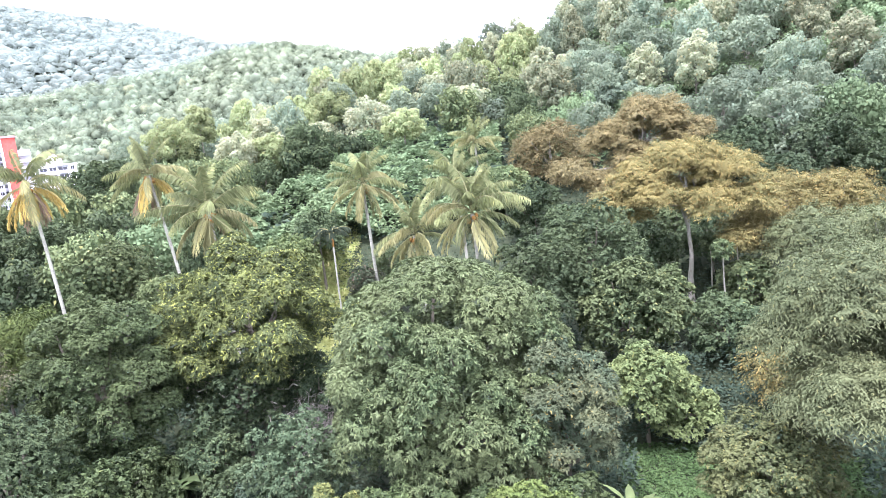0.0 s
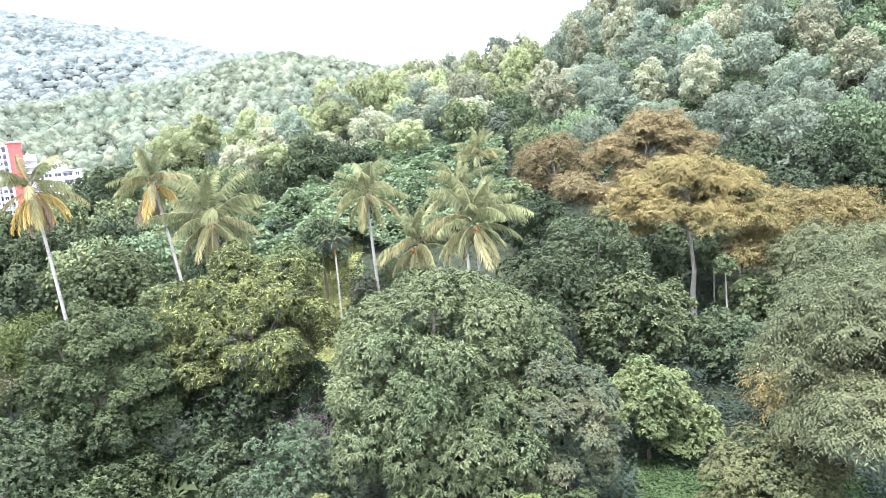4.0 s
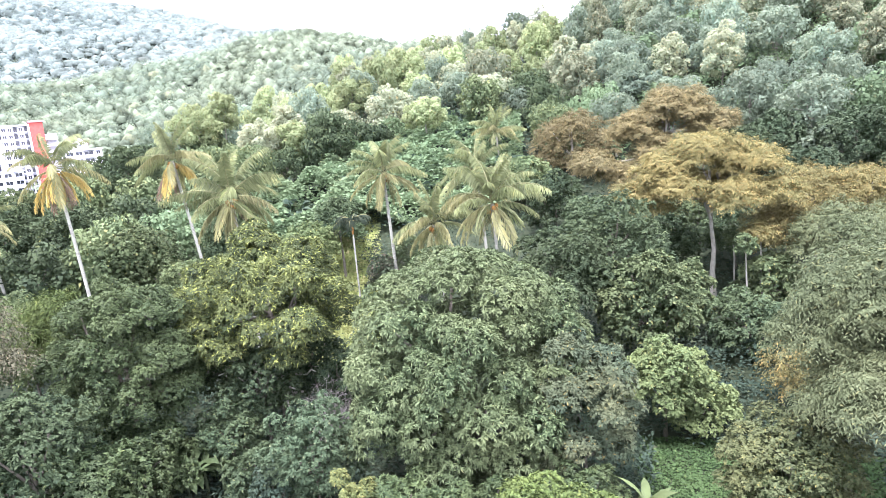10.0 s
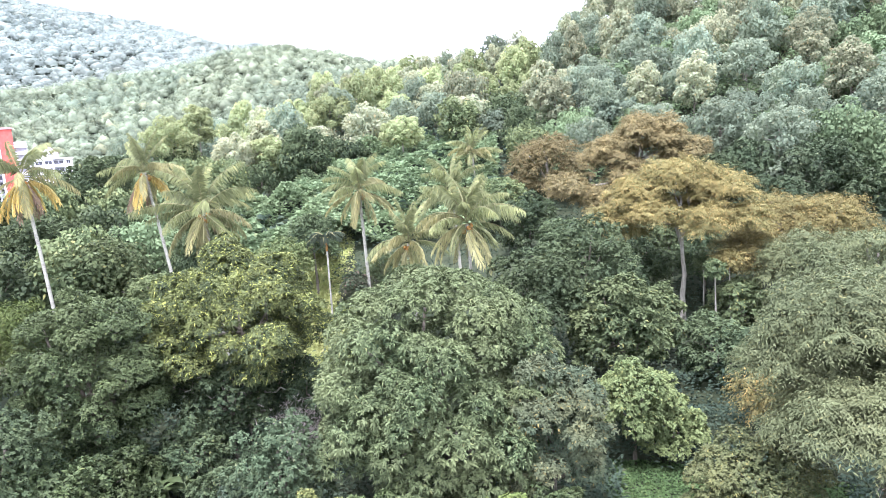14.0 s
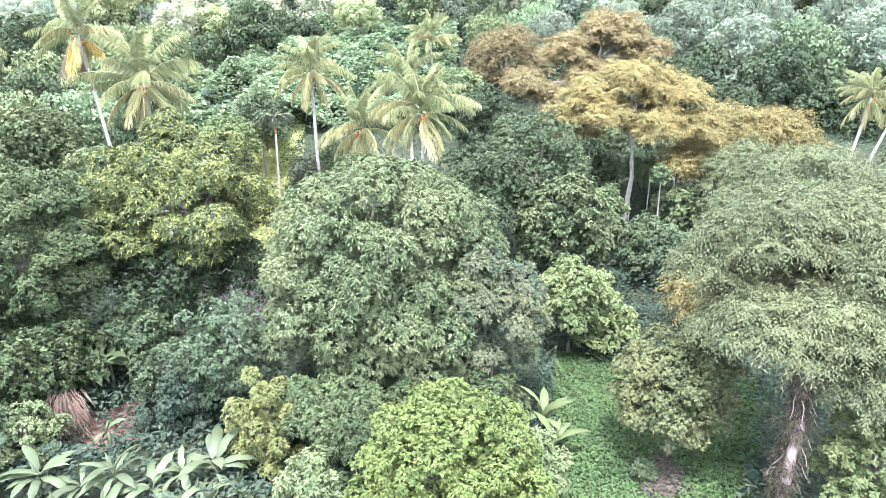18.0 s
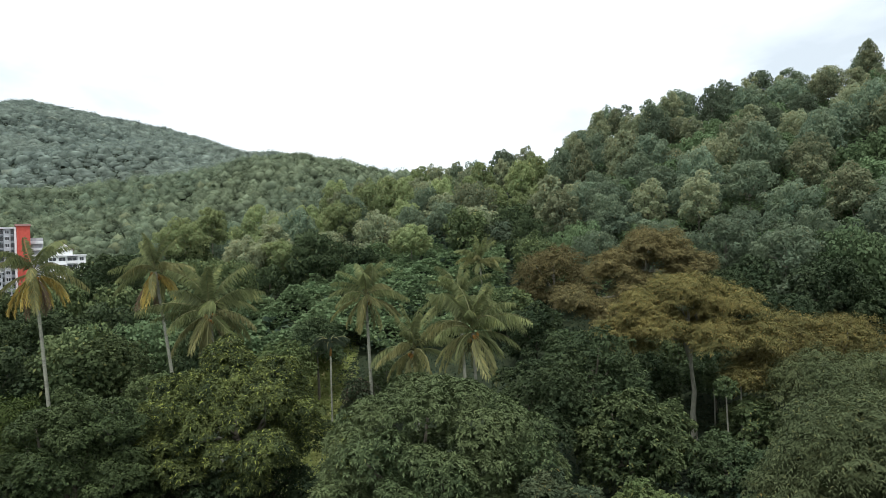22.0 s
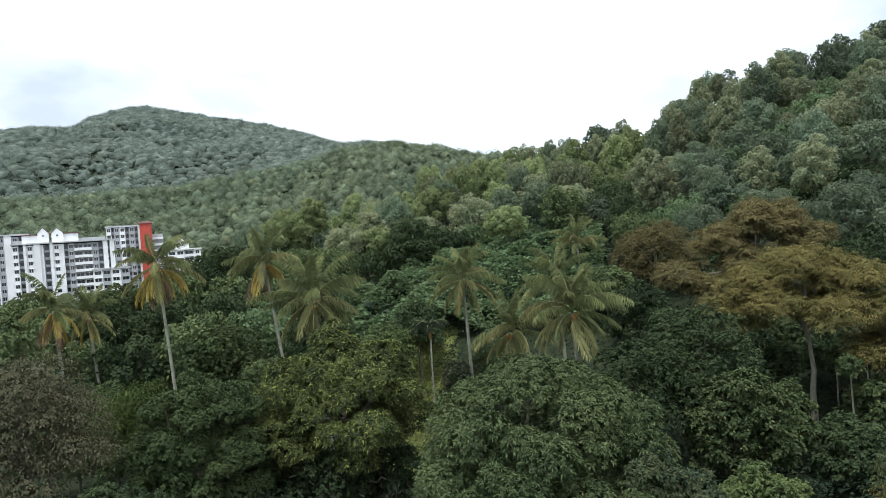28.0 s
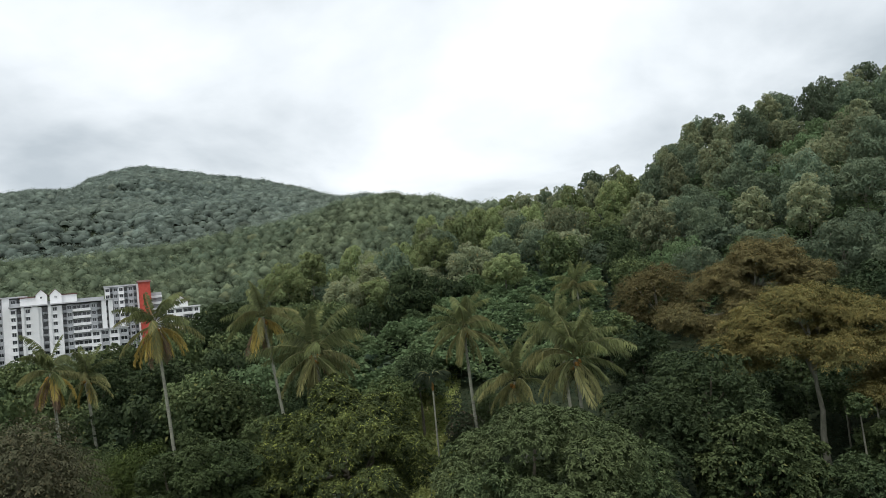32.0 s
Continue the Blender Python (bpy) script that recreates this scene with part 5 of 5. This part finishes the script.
cover("creeper_thicket", "bright broad-leaved creepers smothering the slope", "creeper", az, r, (0.58, 0.46), M_CREEPER, 5, 4.5, 0.20, (0.0, 0.5), 0.25)
n = 60000
az, r = g4.uniform(8, 48, n), np.sqrt(g4.uniform(84.0 ** 2, 205 ** 2, n))
cover("creeper_thicket", "green creepers between the hillside trees", "creeper", az, r, (0.62, 0.46), M_CREEPER, 6, 4.5, 0.12, (0.0, 0.8), 0.25)
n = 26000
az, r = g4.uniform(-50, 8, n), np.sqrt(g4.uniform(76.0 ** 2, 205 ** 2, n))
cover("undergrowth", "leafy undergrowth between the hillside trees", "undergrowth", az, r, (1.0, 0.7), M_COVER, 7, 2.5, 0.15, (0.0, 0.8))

# bare leaf-littered patch in the clearing
n = 1500
az, r = 26.2 + g4.normal(0, 0.75, n), 25.2 + g4.normal(0, 0.75, n)
cover("leaf_litter", "brown fallen leaves on a bare patch of the clearing", "leaf litter", az, r, (0.2, 0.11), M_VINE, 8, 0.15, 0.5, (0.16, 0.26), 0.1)

# yellow-green turf on the open slope
ta, tr = np.meshgrid(np.linspace(-1, 1, 18), np.linspace(47, 77, 24), indexing="ij")
ta = -10.9 + ta * (2.9 + 0.6 * np.sin(tr * 0.55) + 0.35 * np.sin(tr * 1.3 + 1)) + 0.5 * np.sin(tr * 0.37)
tx, ty = tr * np.sin(np.radians(ta)), tr * np.cos(np.radians(ta))
tv = np.stack([tx, ty, ground_z(tx, ty) + 0.16], -1).reshape(-1, 3)
tf = [(i * 24 + j, i * 24 + j + 1, (i + 1) * 24 + j + 1, (i + 1) * 24 + j) for i in range(17) for j in range(23)]
tagged(new("turf", mesh_of("turf", tv, tf, M_TURF, True)), "yellow-green turf on the open slope", "grass", kind="structure")

# bare red soil on the bank
soil_az, soil_r = np.meshgrid(np.linspace(-29.4, -20.0, 14), np.linspace(30.0, 34.0, 8), indexing="ij")
sx, sy = soil_r * np.sin(np.radians(soil_az)), soil_r * np.cos(np.radians(soil_az))
sv = np.stack([sx, sy, ground_z(sx, sy) + 0.05 + 0.12 * rng.random(sx.shape)], -1).reshape(-1, 3)
sf = [(i * 8 + j, i * 8 + j + 1, (i + 1) * 8 + j + 1, (i + 1) * 8 + j) for i in range(13) for j in range(7)]
tagged(new("soil_bank", mesh_of("soil_bank", sv, sf, M_SOIL, True)), "bare red-brown soil of the cut bank", "soil", kind="structure")

# ---------------------------------------------------------------- hill and mountain woods


def dome_template(seed):
    """A lumpy closed crown, cut open below."""
    v, f = unit_sphere(1)
    off = Vector((seed * 3.7, seed * 1.3, 0))
    v = v * np.array([1 + 0.5 * noise.noise(Vector(p) * 1.6 + off) + 0.25 * noise.noise(Vector(p) * 3.6 + off) for p in v])[:, None]
    f = f[v[f][:, :, 2].min(1) > -0.6]
    used = np.unique(f)
    back = np.zeros(len(v), int)
    back[used] = np.arange(len(used))
    return v[used], back[f]


def woods(name, label, az0, az1, r0, r1, gap, size, tufts, tuft, mat, seed, keep=None, high=0.55):
    """Far woods: lumpy crowns of many sizes, tree beside tree over dark gaps, as one object."""
    g = np.random.default_rng(seed)
    az, rr = [], []
    r = r0
    while r < r1:
        k = int(radians(az1 - az0) * r / gap)
        az.append(np.linspace(az0, az1, k) + g.uniform(-0.8, 0.8, k) * (az1 - az0) / k)
        rr.append(r + g.uniform(-0.8, 0.8, k) * gap)
        r += gap * 0.9
    az, rr = np.concatenate(az), np.concatenate(rr)
    if keep is not None:
        m = keep(az, rr)
        az, rr = az[m], rr[m]
    x, y = rr * np.sin(np.radians(az)), rr * np.cos(np.radians(az))
    n = len(x)
    foot = np.stack([x, y, ground_z(x, y)], 1)
    big = 0.62 + 0.75 * g.random(n) ** 1.6
    form = np.stack([size * 0.56 * big * g.uniform(0.85, 1.2, n), size * 0.56 * big * g.uniform(0.85, 1.2, n), size * high * big * g.uniform(0.75, 1.25, n)], 1)
    mid_up = form[:, 2:] * g.uniform(0.35, 0.75, (n, 1))
    kinds = [dome_template(seed * 100 + q) for q in range(10)]
    turn = g.uniform(0, 6.3, n)
    pieces, out, whole = [], [], []
    for i in range(n):
        tv, tf = kinds[i % 10]
        c, q = math.cos(turn[i]), math.sin(turn[i])
        v = np.stack([tv[:, 0] * c - tv[:, 1] * q, tv[:, 0] * q + tv[:, 1] * c, tv[:, 2]], 1) * form[i]
        out.append(unit(v))
        v[:, 2] += mid_up[i, 0]
        whole.append(v + foot[i])
        pieces.append((v * (0.8, 0.8, 0.8) + foot[i], tf))
    if tufts:
        p, u = [], []
        for i in range(n):
            v, f = whole[i], pieces[i][1]
            corner = v[f[g.integers(0, len(f), tufts)]]
            w = g.dirichlet((1, 1, 1), tufts)[..., None]
            spot = (corner * w).sum(1)
            p.append(spot)
            u.append(unit(spot - foot[i] - (0, 0, mid_up[i, 0])))
        u = np.concatenate(u)
        p = np.concatenate(p) + u * g.uniform(0.0, 0.4, (len(u), 1)) * tuft + g.normal(0, 0.12 * tuft, (len(u), 3))
        pieces.append(clumps(p, u, g, tuft, tuft * 0.75))
        out.append(np.repeat(u, 4, 0))
    ob = new(name, mesh_of(name, *join(pieces), mat, True, np.concatenate(out), 0.8))
    return tagged(ob, label, "forest", kind="stuff")


def hill_free(az, r):
    rc = np.interp(az, (-35, -10), (158, 210))
    return (r > rc) & ~((az > -47.5) & (az < -26.5) & (r > 296) & (r < 366)) & ((az < -21) | (r < 235))


def in_sight(az, r):
    """The part of the mountain that rises above the lower hill."""
    x, y = r * np.sin(np.radians(az)), r * np.cos(np.radians(az))
    return np.degrees(np.arctan2(ground_z(x, y) + 8 - EYE[2], r)) > np.interp(az, HILL_AZ, HILL_EL) - 0.8


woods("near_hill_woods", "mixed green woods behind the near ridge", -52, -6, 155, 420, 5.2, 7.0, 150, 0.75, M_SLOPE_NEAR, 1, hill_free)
woods("hill_woods", "green woods covering the lower hill, paled by haze in the leaf colour", -48, 0, 425, 605, 4.9, 7.8, 84, 1.12, M_FAR, 2, high=0.52)
woods("mountain_woods", "woods covering the mountain, greyed by haze in the leaf colour", -48, -13, 700, 1330, 7.6, 14.0, 42, 1.8, M_FARTHEST, 3, in_sight, 0.36)


def rock_face(az, el, r, w, h, seed):
    x, y, z = *at(az, r)[:2], level(r, el)
    bm = bmesh.new()
    bmesh.ops.create_icosphere(bm, subdivisions=3, radius=1)
    for v in bm.verts:
        v.co = v.co * (1 + 0.25 * noise.noise(v.co * 2 + Vector((seed, 0, 0))))
        v.co = Vector((v.co.x * w, v.co.y * w * 0.8, v.co.z * h))
    me = bpy.data.meshes.new("rock_face")
    bm.to_mesh(me)
    bm.free()
    me.materials.append(M_ROCK)
    ob = tagged(new("rock_face", me), "bare pale brown rock face on the mountain", "rock")
    ob.location = (x, y, z)


rock_face(-27.0, 11.3, 1160, 7, 8, 1)
rock_face(-23.6, 11.4, 1230, 9, 4, 2)

# ---------------------------------------------------------------- apartment blocks and house across the valley


def quad_box(x0, x1, y0, y1, z0, z1):
    v = [(x, y, z) for z in (z0, z1) for x, y in ((x0, y0), (x1, y0), (x1, y1), (x0, y1))]
    f = [(0, 3, 2, 1), (4, 5, 6, 7), (0, 1, 5, 4), (1, 2, 6, 5), (2, 3, 7, 6), (3, 0, 4, 7)]
    return np.array(v, float), np.array(f)


def pane_mesh(w, h):
    bm = bmesh.new()
    bmesh.ops.create_cube(bm, size=1, matrix=Matrix.Translation((0, 0.03, 0)) @ Matrix.Diagonal((w, 0.06, h, 1)))
    me = bpy.data.meshes.new("window")
    bm.to_mesh(me)
    bm.free()
    me.materials.append(M_GLASS)
    return me


def frame_mesh(w, h, b=0.09):
    pieces = [quad_box(-w / 2, w / 2, -0.05, 0.03, s * (h / 2 - b / 2) - b / 2, s * (h / 2 - b / 2) + b / 2) for s in (-1, 1)]
    pieces += [quad_box(c - b / 2, c + b / 2, -0.05, 0.03, -h / 2 + b, h / 2 - b) for c in (-w / 2 + b / 2, 0, w / 2 - b / 2)]
    return mesh_of("window_frame", *join(pieces), M_PLASTER)


PANES, FRAMES = {}, {}


def window(parent, x, y, z, w, h, framed=True):
    key = (w, h)
    if key not in PANES:
        PANES[key], FRAMES[key] = pane_mesh(w, h), frame_mesh(w, h)
    ob = part("window", PANES[key], parent, "", Matrix.Translation((x, y, z)))
    if framed:
        part("window_frame", FRAMES[key], ob)


def facade(parent, x, columns, floors, pitch, depth, y=0.0, z0=0.0):
    """Columns from left to right: (width, kind). Real reveals, recesses, balconies and parapets."""
    top = z0 + floors * pitch
    for w, kind in columns:
        x1 = x + w
        mat, look_of = (M_PLASTER, "white plastered wall") if kind in ("plain", "pier", "window") else (M_GREY_WALL, "grey recessed wall")
        if kind in ("plain", "pier"):
            pier = kind == "pier"
            part("wall", mesh_of("wall", *quad_box(x, x1, y - 0.6 * pier, y + depth, z0, top + 0.5 * pier), mat), parent, look_of)
        elif kind in ("window", "grey"):
            ww, wh = min(1.6 if w < 3.2 else 2.6, w - 0.6), 1.6
            c = (x + x1) / 2
            for a, b in ((x, c - ww / 2), (c + ww / 2, x1)):
                part("wall", mesh_of("wall", *quad_box(a, b, y, y + depth, z0, top), mat), parent, look_of)
            sill = mesh_of("spandrel", *quad_box(-ww / 2, ww / 2, 0.004, depth, 0.95 + wh - pitch, 0.95), mat)
            hood = mesh_of("sunshade", *quad_box(-ww / 2 - 0.15, ww / 2 + 0.15, -0.35, 0.0, 0, 0.15), mat)
            for k in range(floors):
                b = z0 + k * pitch
                part("spandrel", sill, parent, "", Matrix.Translation((c, y, b)))
                part("sunshade", hood, parent, "", Matrix.Translation((c, y, b + 0.95 + wh)))
                window(parent, c, y + 0.3, b + 0.95 + wh / 2, round(ww, 2), wh)
            part("wall", mesh_of("wall", *quad_box(c - ww / 2, c + ww / 2, y + 0.004, y + depth, top - pitch + 0.95 + wh, top), mat), parent, look_of)
        elif kind == "balcony":
            part("wall", mesh_of("wall", *quad_box(x, x1, y + 1.5, y + depth, z0, top), mat), parent, look_of)
            bal = mesh_of("balcony", *join([quad_box(x + 0.01, x1 - 0.01, y - 0.3, y + 1.5, -0.12, 0.06), quad_box(x + 0.01, x1 - 0.01, y - 0.45, y - 0.3, -0.12, 1.05)]), M_PLASTER)
            for k in range(floors):
                b = z0 + k * pitch
                part("balcony", bal, parent, "", Matrix.Translation((0, 0, b)))
                for q in range(max(1, int(w / 2.2))):
                    window(parent, x + (q + 0.5) * w / max(1, int(w / 2.2)), y + 1.44, b + 1.35, round(w / max(1, int(w / 2.2)) - 0.5, 2), 2.3)
        elif kind == "slot":
            part("wall", mesh_of("wall", *quad_box(x, x1, y + 3.0, y + depth, z0, top), mat), parent, look_of)
            ledge = mesh_of("ledge", *quad_box(x + 0.01, x1 - 0.01, y + 1.2, y + 2.9, -0.1, 0.9), mat)
            for k in range(floors):
                b = z0 + k * pitch
                part("ledge", ledge, parent, "", Matrix.Translation((0, 0, b)))
                window(parent, (x + x1) / 2, y + 2.94, b + 1.75, round(min(1.4, w - 0.3), 2), 1.5, False)
        x = x1
    return x


def gable_roof(parent, x0, x1, y0, y1, z, rise, across=False, mat=None):
    """A pitched tiled roof with eaves over a white box top."""
    e = 0.5
    if across:
        v = [(x0 - e, y0 - e, z), (x1 + e, y0 - e, z), (x1 + e, y1 + e, z), (x0 - e, y1 + e, z), (x0 - e, (y0 + y1) / 2, z + rise), (x1 + e, (y0 + y1) / 2, z + rise)]
        f = [(0, 1, 5, 4), (2, 3, 4, 5), (0, 4, 3), (1, 2, 5), (0, 3, 2, 1)]
        part("roof", mesh_of("roof", np.array(v), f, mat or M_ROOF), parent, "dark tiled pitched roof")
        return
    c = (x0 + x1) / 2
    t = 0.25
    v = [(x0 - e, y0 - 0.1, z - e * rise / (c - x0)), (c, y0 - 0.1, z + rise), (x1 + e, y0 - 0.1, z - e * rise / (c - x0)),
         (x0 - e, y1, z - e * rise / (c - x0)), (c, y1, z + rise), (x1 + e, y1, z - e * rise / (c - x0))]
    v += [(a, b, k + t) for a, b, k in v]
    f = [(0, 1, 4, 3), (1, 2, 5, 4), (6, 9, 10, 7), (7, 10, 11, 8), (0, 6, 7, 1), (1, 7, 8, 2), (0, 3, 9, 6), (2, 8, 11, 5), (3, 4, 10, 9), (4, 5, 11, 10)]
    part("roof", mesh_of("roof", np.array(v), f, mat or M_ROOF), parent, "dark tiled gable roof")
    g = [(x0, y0, z), (x1, y0, z), (c, y0, z + rise), (x0, y0 + 0.3, z), (x1, y0 + 0.3, z), (c, y0 + 0.3, z + rise)]
    part("gable", mesh_of("gable", np.array(g), [(0, 1, 2), (5, 4, 3), (0, 3, 4, 1), (1, 4, 5, 2), (2, 5, 3, 0)], M_PLASTER), parent, "white gable wall")


def penthouse(parent, x0, x1, y0, y1, z, h, rise):
    part("penthouse", mesh_of("penthouse", *quad_box(x0, x1, y0, y1, z, z + h), M_PLASTER), parent, "white rooftop stair house")
    gable_roof(parent, x0, x1, y0, y1, z + h, rise)
    window(parent, (x0 + x1) / 2, y0 - 0.06, z + h * 0.75, 0.9, 0.9)


def place_building(name, label, az, r, yaw):
    x, y, _ = at(az, r)
    ob = tagged(new(name), label, "apartment building" if "apartment" in name else "house")
    ob.location, ob.rotation_euler = (x, y, float(ground_z(x, y)) - 1.0), (0, 0, radians(yaw))
    return ob


# long white block: the facade looks towards the valley
PITCH = 3.05
base_z = float(ground_z(*at(-40, 330)[:2])) - 1.0
block = place_building("apartment_block", "long white apartment block with grey recesses and dark windows", -45.0, 332, 40)
block.location.z = base_z - 1.6
n_long = 12
end = facade(block, 0.0, [(2.6, "pier"), (3.1, "balcony"), (3.1, "balcony"), (0.6, "plain"), (2.6, "grey"), (1.6, "slot"), (3.2, "pier"), (2.8, "slot"), (0.5, "pier"), (2.2, "grey"), (2.6, "pier"), (2.6, "grey"), (2.0, "slot"), (1.6, "plain")], n_long, PITCH, 12)
roof_z = n_long * PITCH
part("roof_slab", mesh_of("roof_slab", *quad_box(-0.4, end + 0.4, -0.9, 12.4, roof_z + 0.5, roof_z + 1.1), M_EDGE), block, "grey flat roof edge")
part("side_wall", mesh_of("side_wall", *quad_box(-0.9, -0.02, 2.0, 12.0, 0, roof_z), M_GREY_WALL), block, "grey end bay")
end_balcony = mesh_of("balcony", *join([quad_box(-2.5, -0.92, 2.6, 6.4, -0.12, 0.06), quad_box(-2.65, -2.5, 2.6, 6.4, -0.12, 1.0), quad_box(-2.5, -0.92, 2.45, 2.6, -0.12, 1.0), quad_box(-2.5, -0.92, 6.4, 6.55, -0.12, 1.0)]), M_PLASTER)
for k in range(n_long):
    part("balcony", end_balcony, block, "", Matrix.Translation((0, 0, k * PITCH)))
part("lift_house", mesh_of("lift_house", *quad_box(12.6, 19.2, 3, 10, roof_z + 1.1, roof_z + 5.4), M_PLASTER), block, "white rooftop lift house")
part("lift_house_roof", mesh_of("lift_house_roof", *quad_box(12.2, 19.6, 2.6, 10.4, roof_z + 5.4, roof_z + 5.9), M_ROOF), block, "dark roof edge")
window(block, 15.9, 2.92, roof_z + 3.4, 1.5, 2.2)

wing = place_building("apartment_block", "white apartment block wing with balconies and gabled stair houses", -40.7, 322, 37)
wing.location.z = base_z
n_wing = 10
end = facade(wing, 0.0, [(2.2, "window"), (1.7, "slot"), (1.0, "pier"), (2.6, "window"), (2.4, "pier"), (1.2, "plain"), (2.2, "slot"), (1.2, "pier"), (2.6, "window"), (1.4, "plain"), (1.5, "slot"), (2.2, "grey"), (3.4, "balcony"), (3.4, "balcony"), (2.4, "grey"), (1.8, "slot"), (1.8, "pier"), (0.8, "slot"), (1.8, "pier")], n_wing, PITCH, 13)
roof_w = n_wing * PITCH
part("roof_slab", mesh_of("roof_slab", *quad_box(-0.4, end + 0.4, -0.9, 13.4, roof_w + 0.5, roof_w + 1.0), M_EDGE), wing, "grey flat roof edge")
part("upper_wall", mesh_of("upper_wall", *quad_box(0, end - 3, 7.0, 13.0, roof_w + 1.0, roof_w + 2.6), M_GREY_WALL), wing, "grey rooftop parapet wall")
for x0, x1, h in ((3.4, 9.0, 3.4), (18.5, 24.2, 3.6)):
    part("stair_house", mesh_of("stair_house", *quad_box(x0, x1, 5.0, 11.0, roof_w + 1.0, roof_w + 1.0 + h), M_PLASTER), wing, "white rooftop stair house")
    part("stair_house_roof", mesh_of("stair_house_roof", *quad_box(x0 - 0.3, x1 + 0.3, 4.6, 11.4, roof_w + 1.0 + h, roof_w + 1.4 + h), M_ROOF), wing, "dark roof edge")
penthouse(wing, 9.0, 13.2, 4.6, 12.0, roof_w + 1.0, 4.2, 2.2)
penthouse(wing, 14.2, 18.5, 4.2, 12.0, roof_w + 1.0, 4.0, 2.2)
annex = place_building("apartment_block", "low white annex beside the apartment blocks", -35.6, 318, 36)
annex.location.z = base_z
end = facade(annex, 0.0, [(3.6, "window"), (3.2, "grey"), (3.8, "window"), (3.6, "grey")], 6, PITCH, 10)
part("roof_slab", mesh_of("roof_slab", *quad_box(-0.4, end + 0.4, -0.5, 10.3, 6 * PITCH, 6 * PITCH + 0.6), M_EDGE), annex, "grey flat roof edge")

tower = place_building("apartment_block", "grey-white apartment tower with a red stair shaft", -34.5, 352, 34)
tower.location.z = base_z - 1.4
n_tow = 13
end = facade(tower, 0.0, [(2.2, "window"), (1.2, "slot"), (2.4, "grey"), (2.4, "window"), (1.6, "slot"), (2.6, "grey"), (1.4, "slot"), (0.8, "pier")], n_tow, PITCH, 12)
roof_t = n_tow * PITCH
part("roof_slab", mesh_of("roof_slab", *quad_box(-0.4, end + 0.3, -0.4, 12.3, roof_t + 0.1, roof_t + 0.8), M_EDGE), tower, "grey flat roof edge")
part("stair_shaft", mesh_of("stair_shaft", *quad_box(end + 0.1, end + 5.2, -2.2, 9, 0, roof_t + 1.2), M_RED_WALL), tower, "red painted stair shaft")
gable_roof(tower, end + 0.1, end + 5.2, -2.2, 9, roof_t + 1.22, 1.3, True)
x_end = end + 5.3
for k in range(n_tow - 2):
    bal = quad_box(x_end, x_end + 6.2 - 0.12 * k, 0.4, 2.6, k * PITCH + 2.4, k * PITCH + 3.5)
    part("balcony", mesh_of("balcony", *bal, M_PLASTER), tower)
part("wall", mesh_of("wall", *quad_box(x_end, x_end + 5.0, 2.6, 11, 0, roof_t - 4), M_GREY_WALL), tower, "grey recessed wall")

villa = place_building("house", "white gabled house beside the apartment tower", -30.2, 318, 30)
villa.location.z = base_z
end = facade(villa, 0.0, [(3.4, "window"), (3.4, "window"), (4.0, "balcony"), (3.0, "window")], 8, PITCH, 9)
penthouse(villa, 3.0, 9.0, 0.5, 8.5, 8 * PITCH + 0.2, 2.6, 2.4)
part("roof_slab", mesh_of("roof_slab", *quad_box(-0.4, end + 0.4, -0.5, 9.3, 8 * PITCH, 8 * PITCH + 0.5), M_PLASTER), villa, "white flat roof edge")
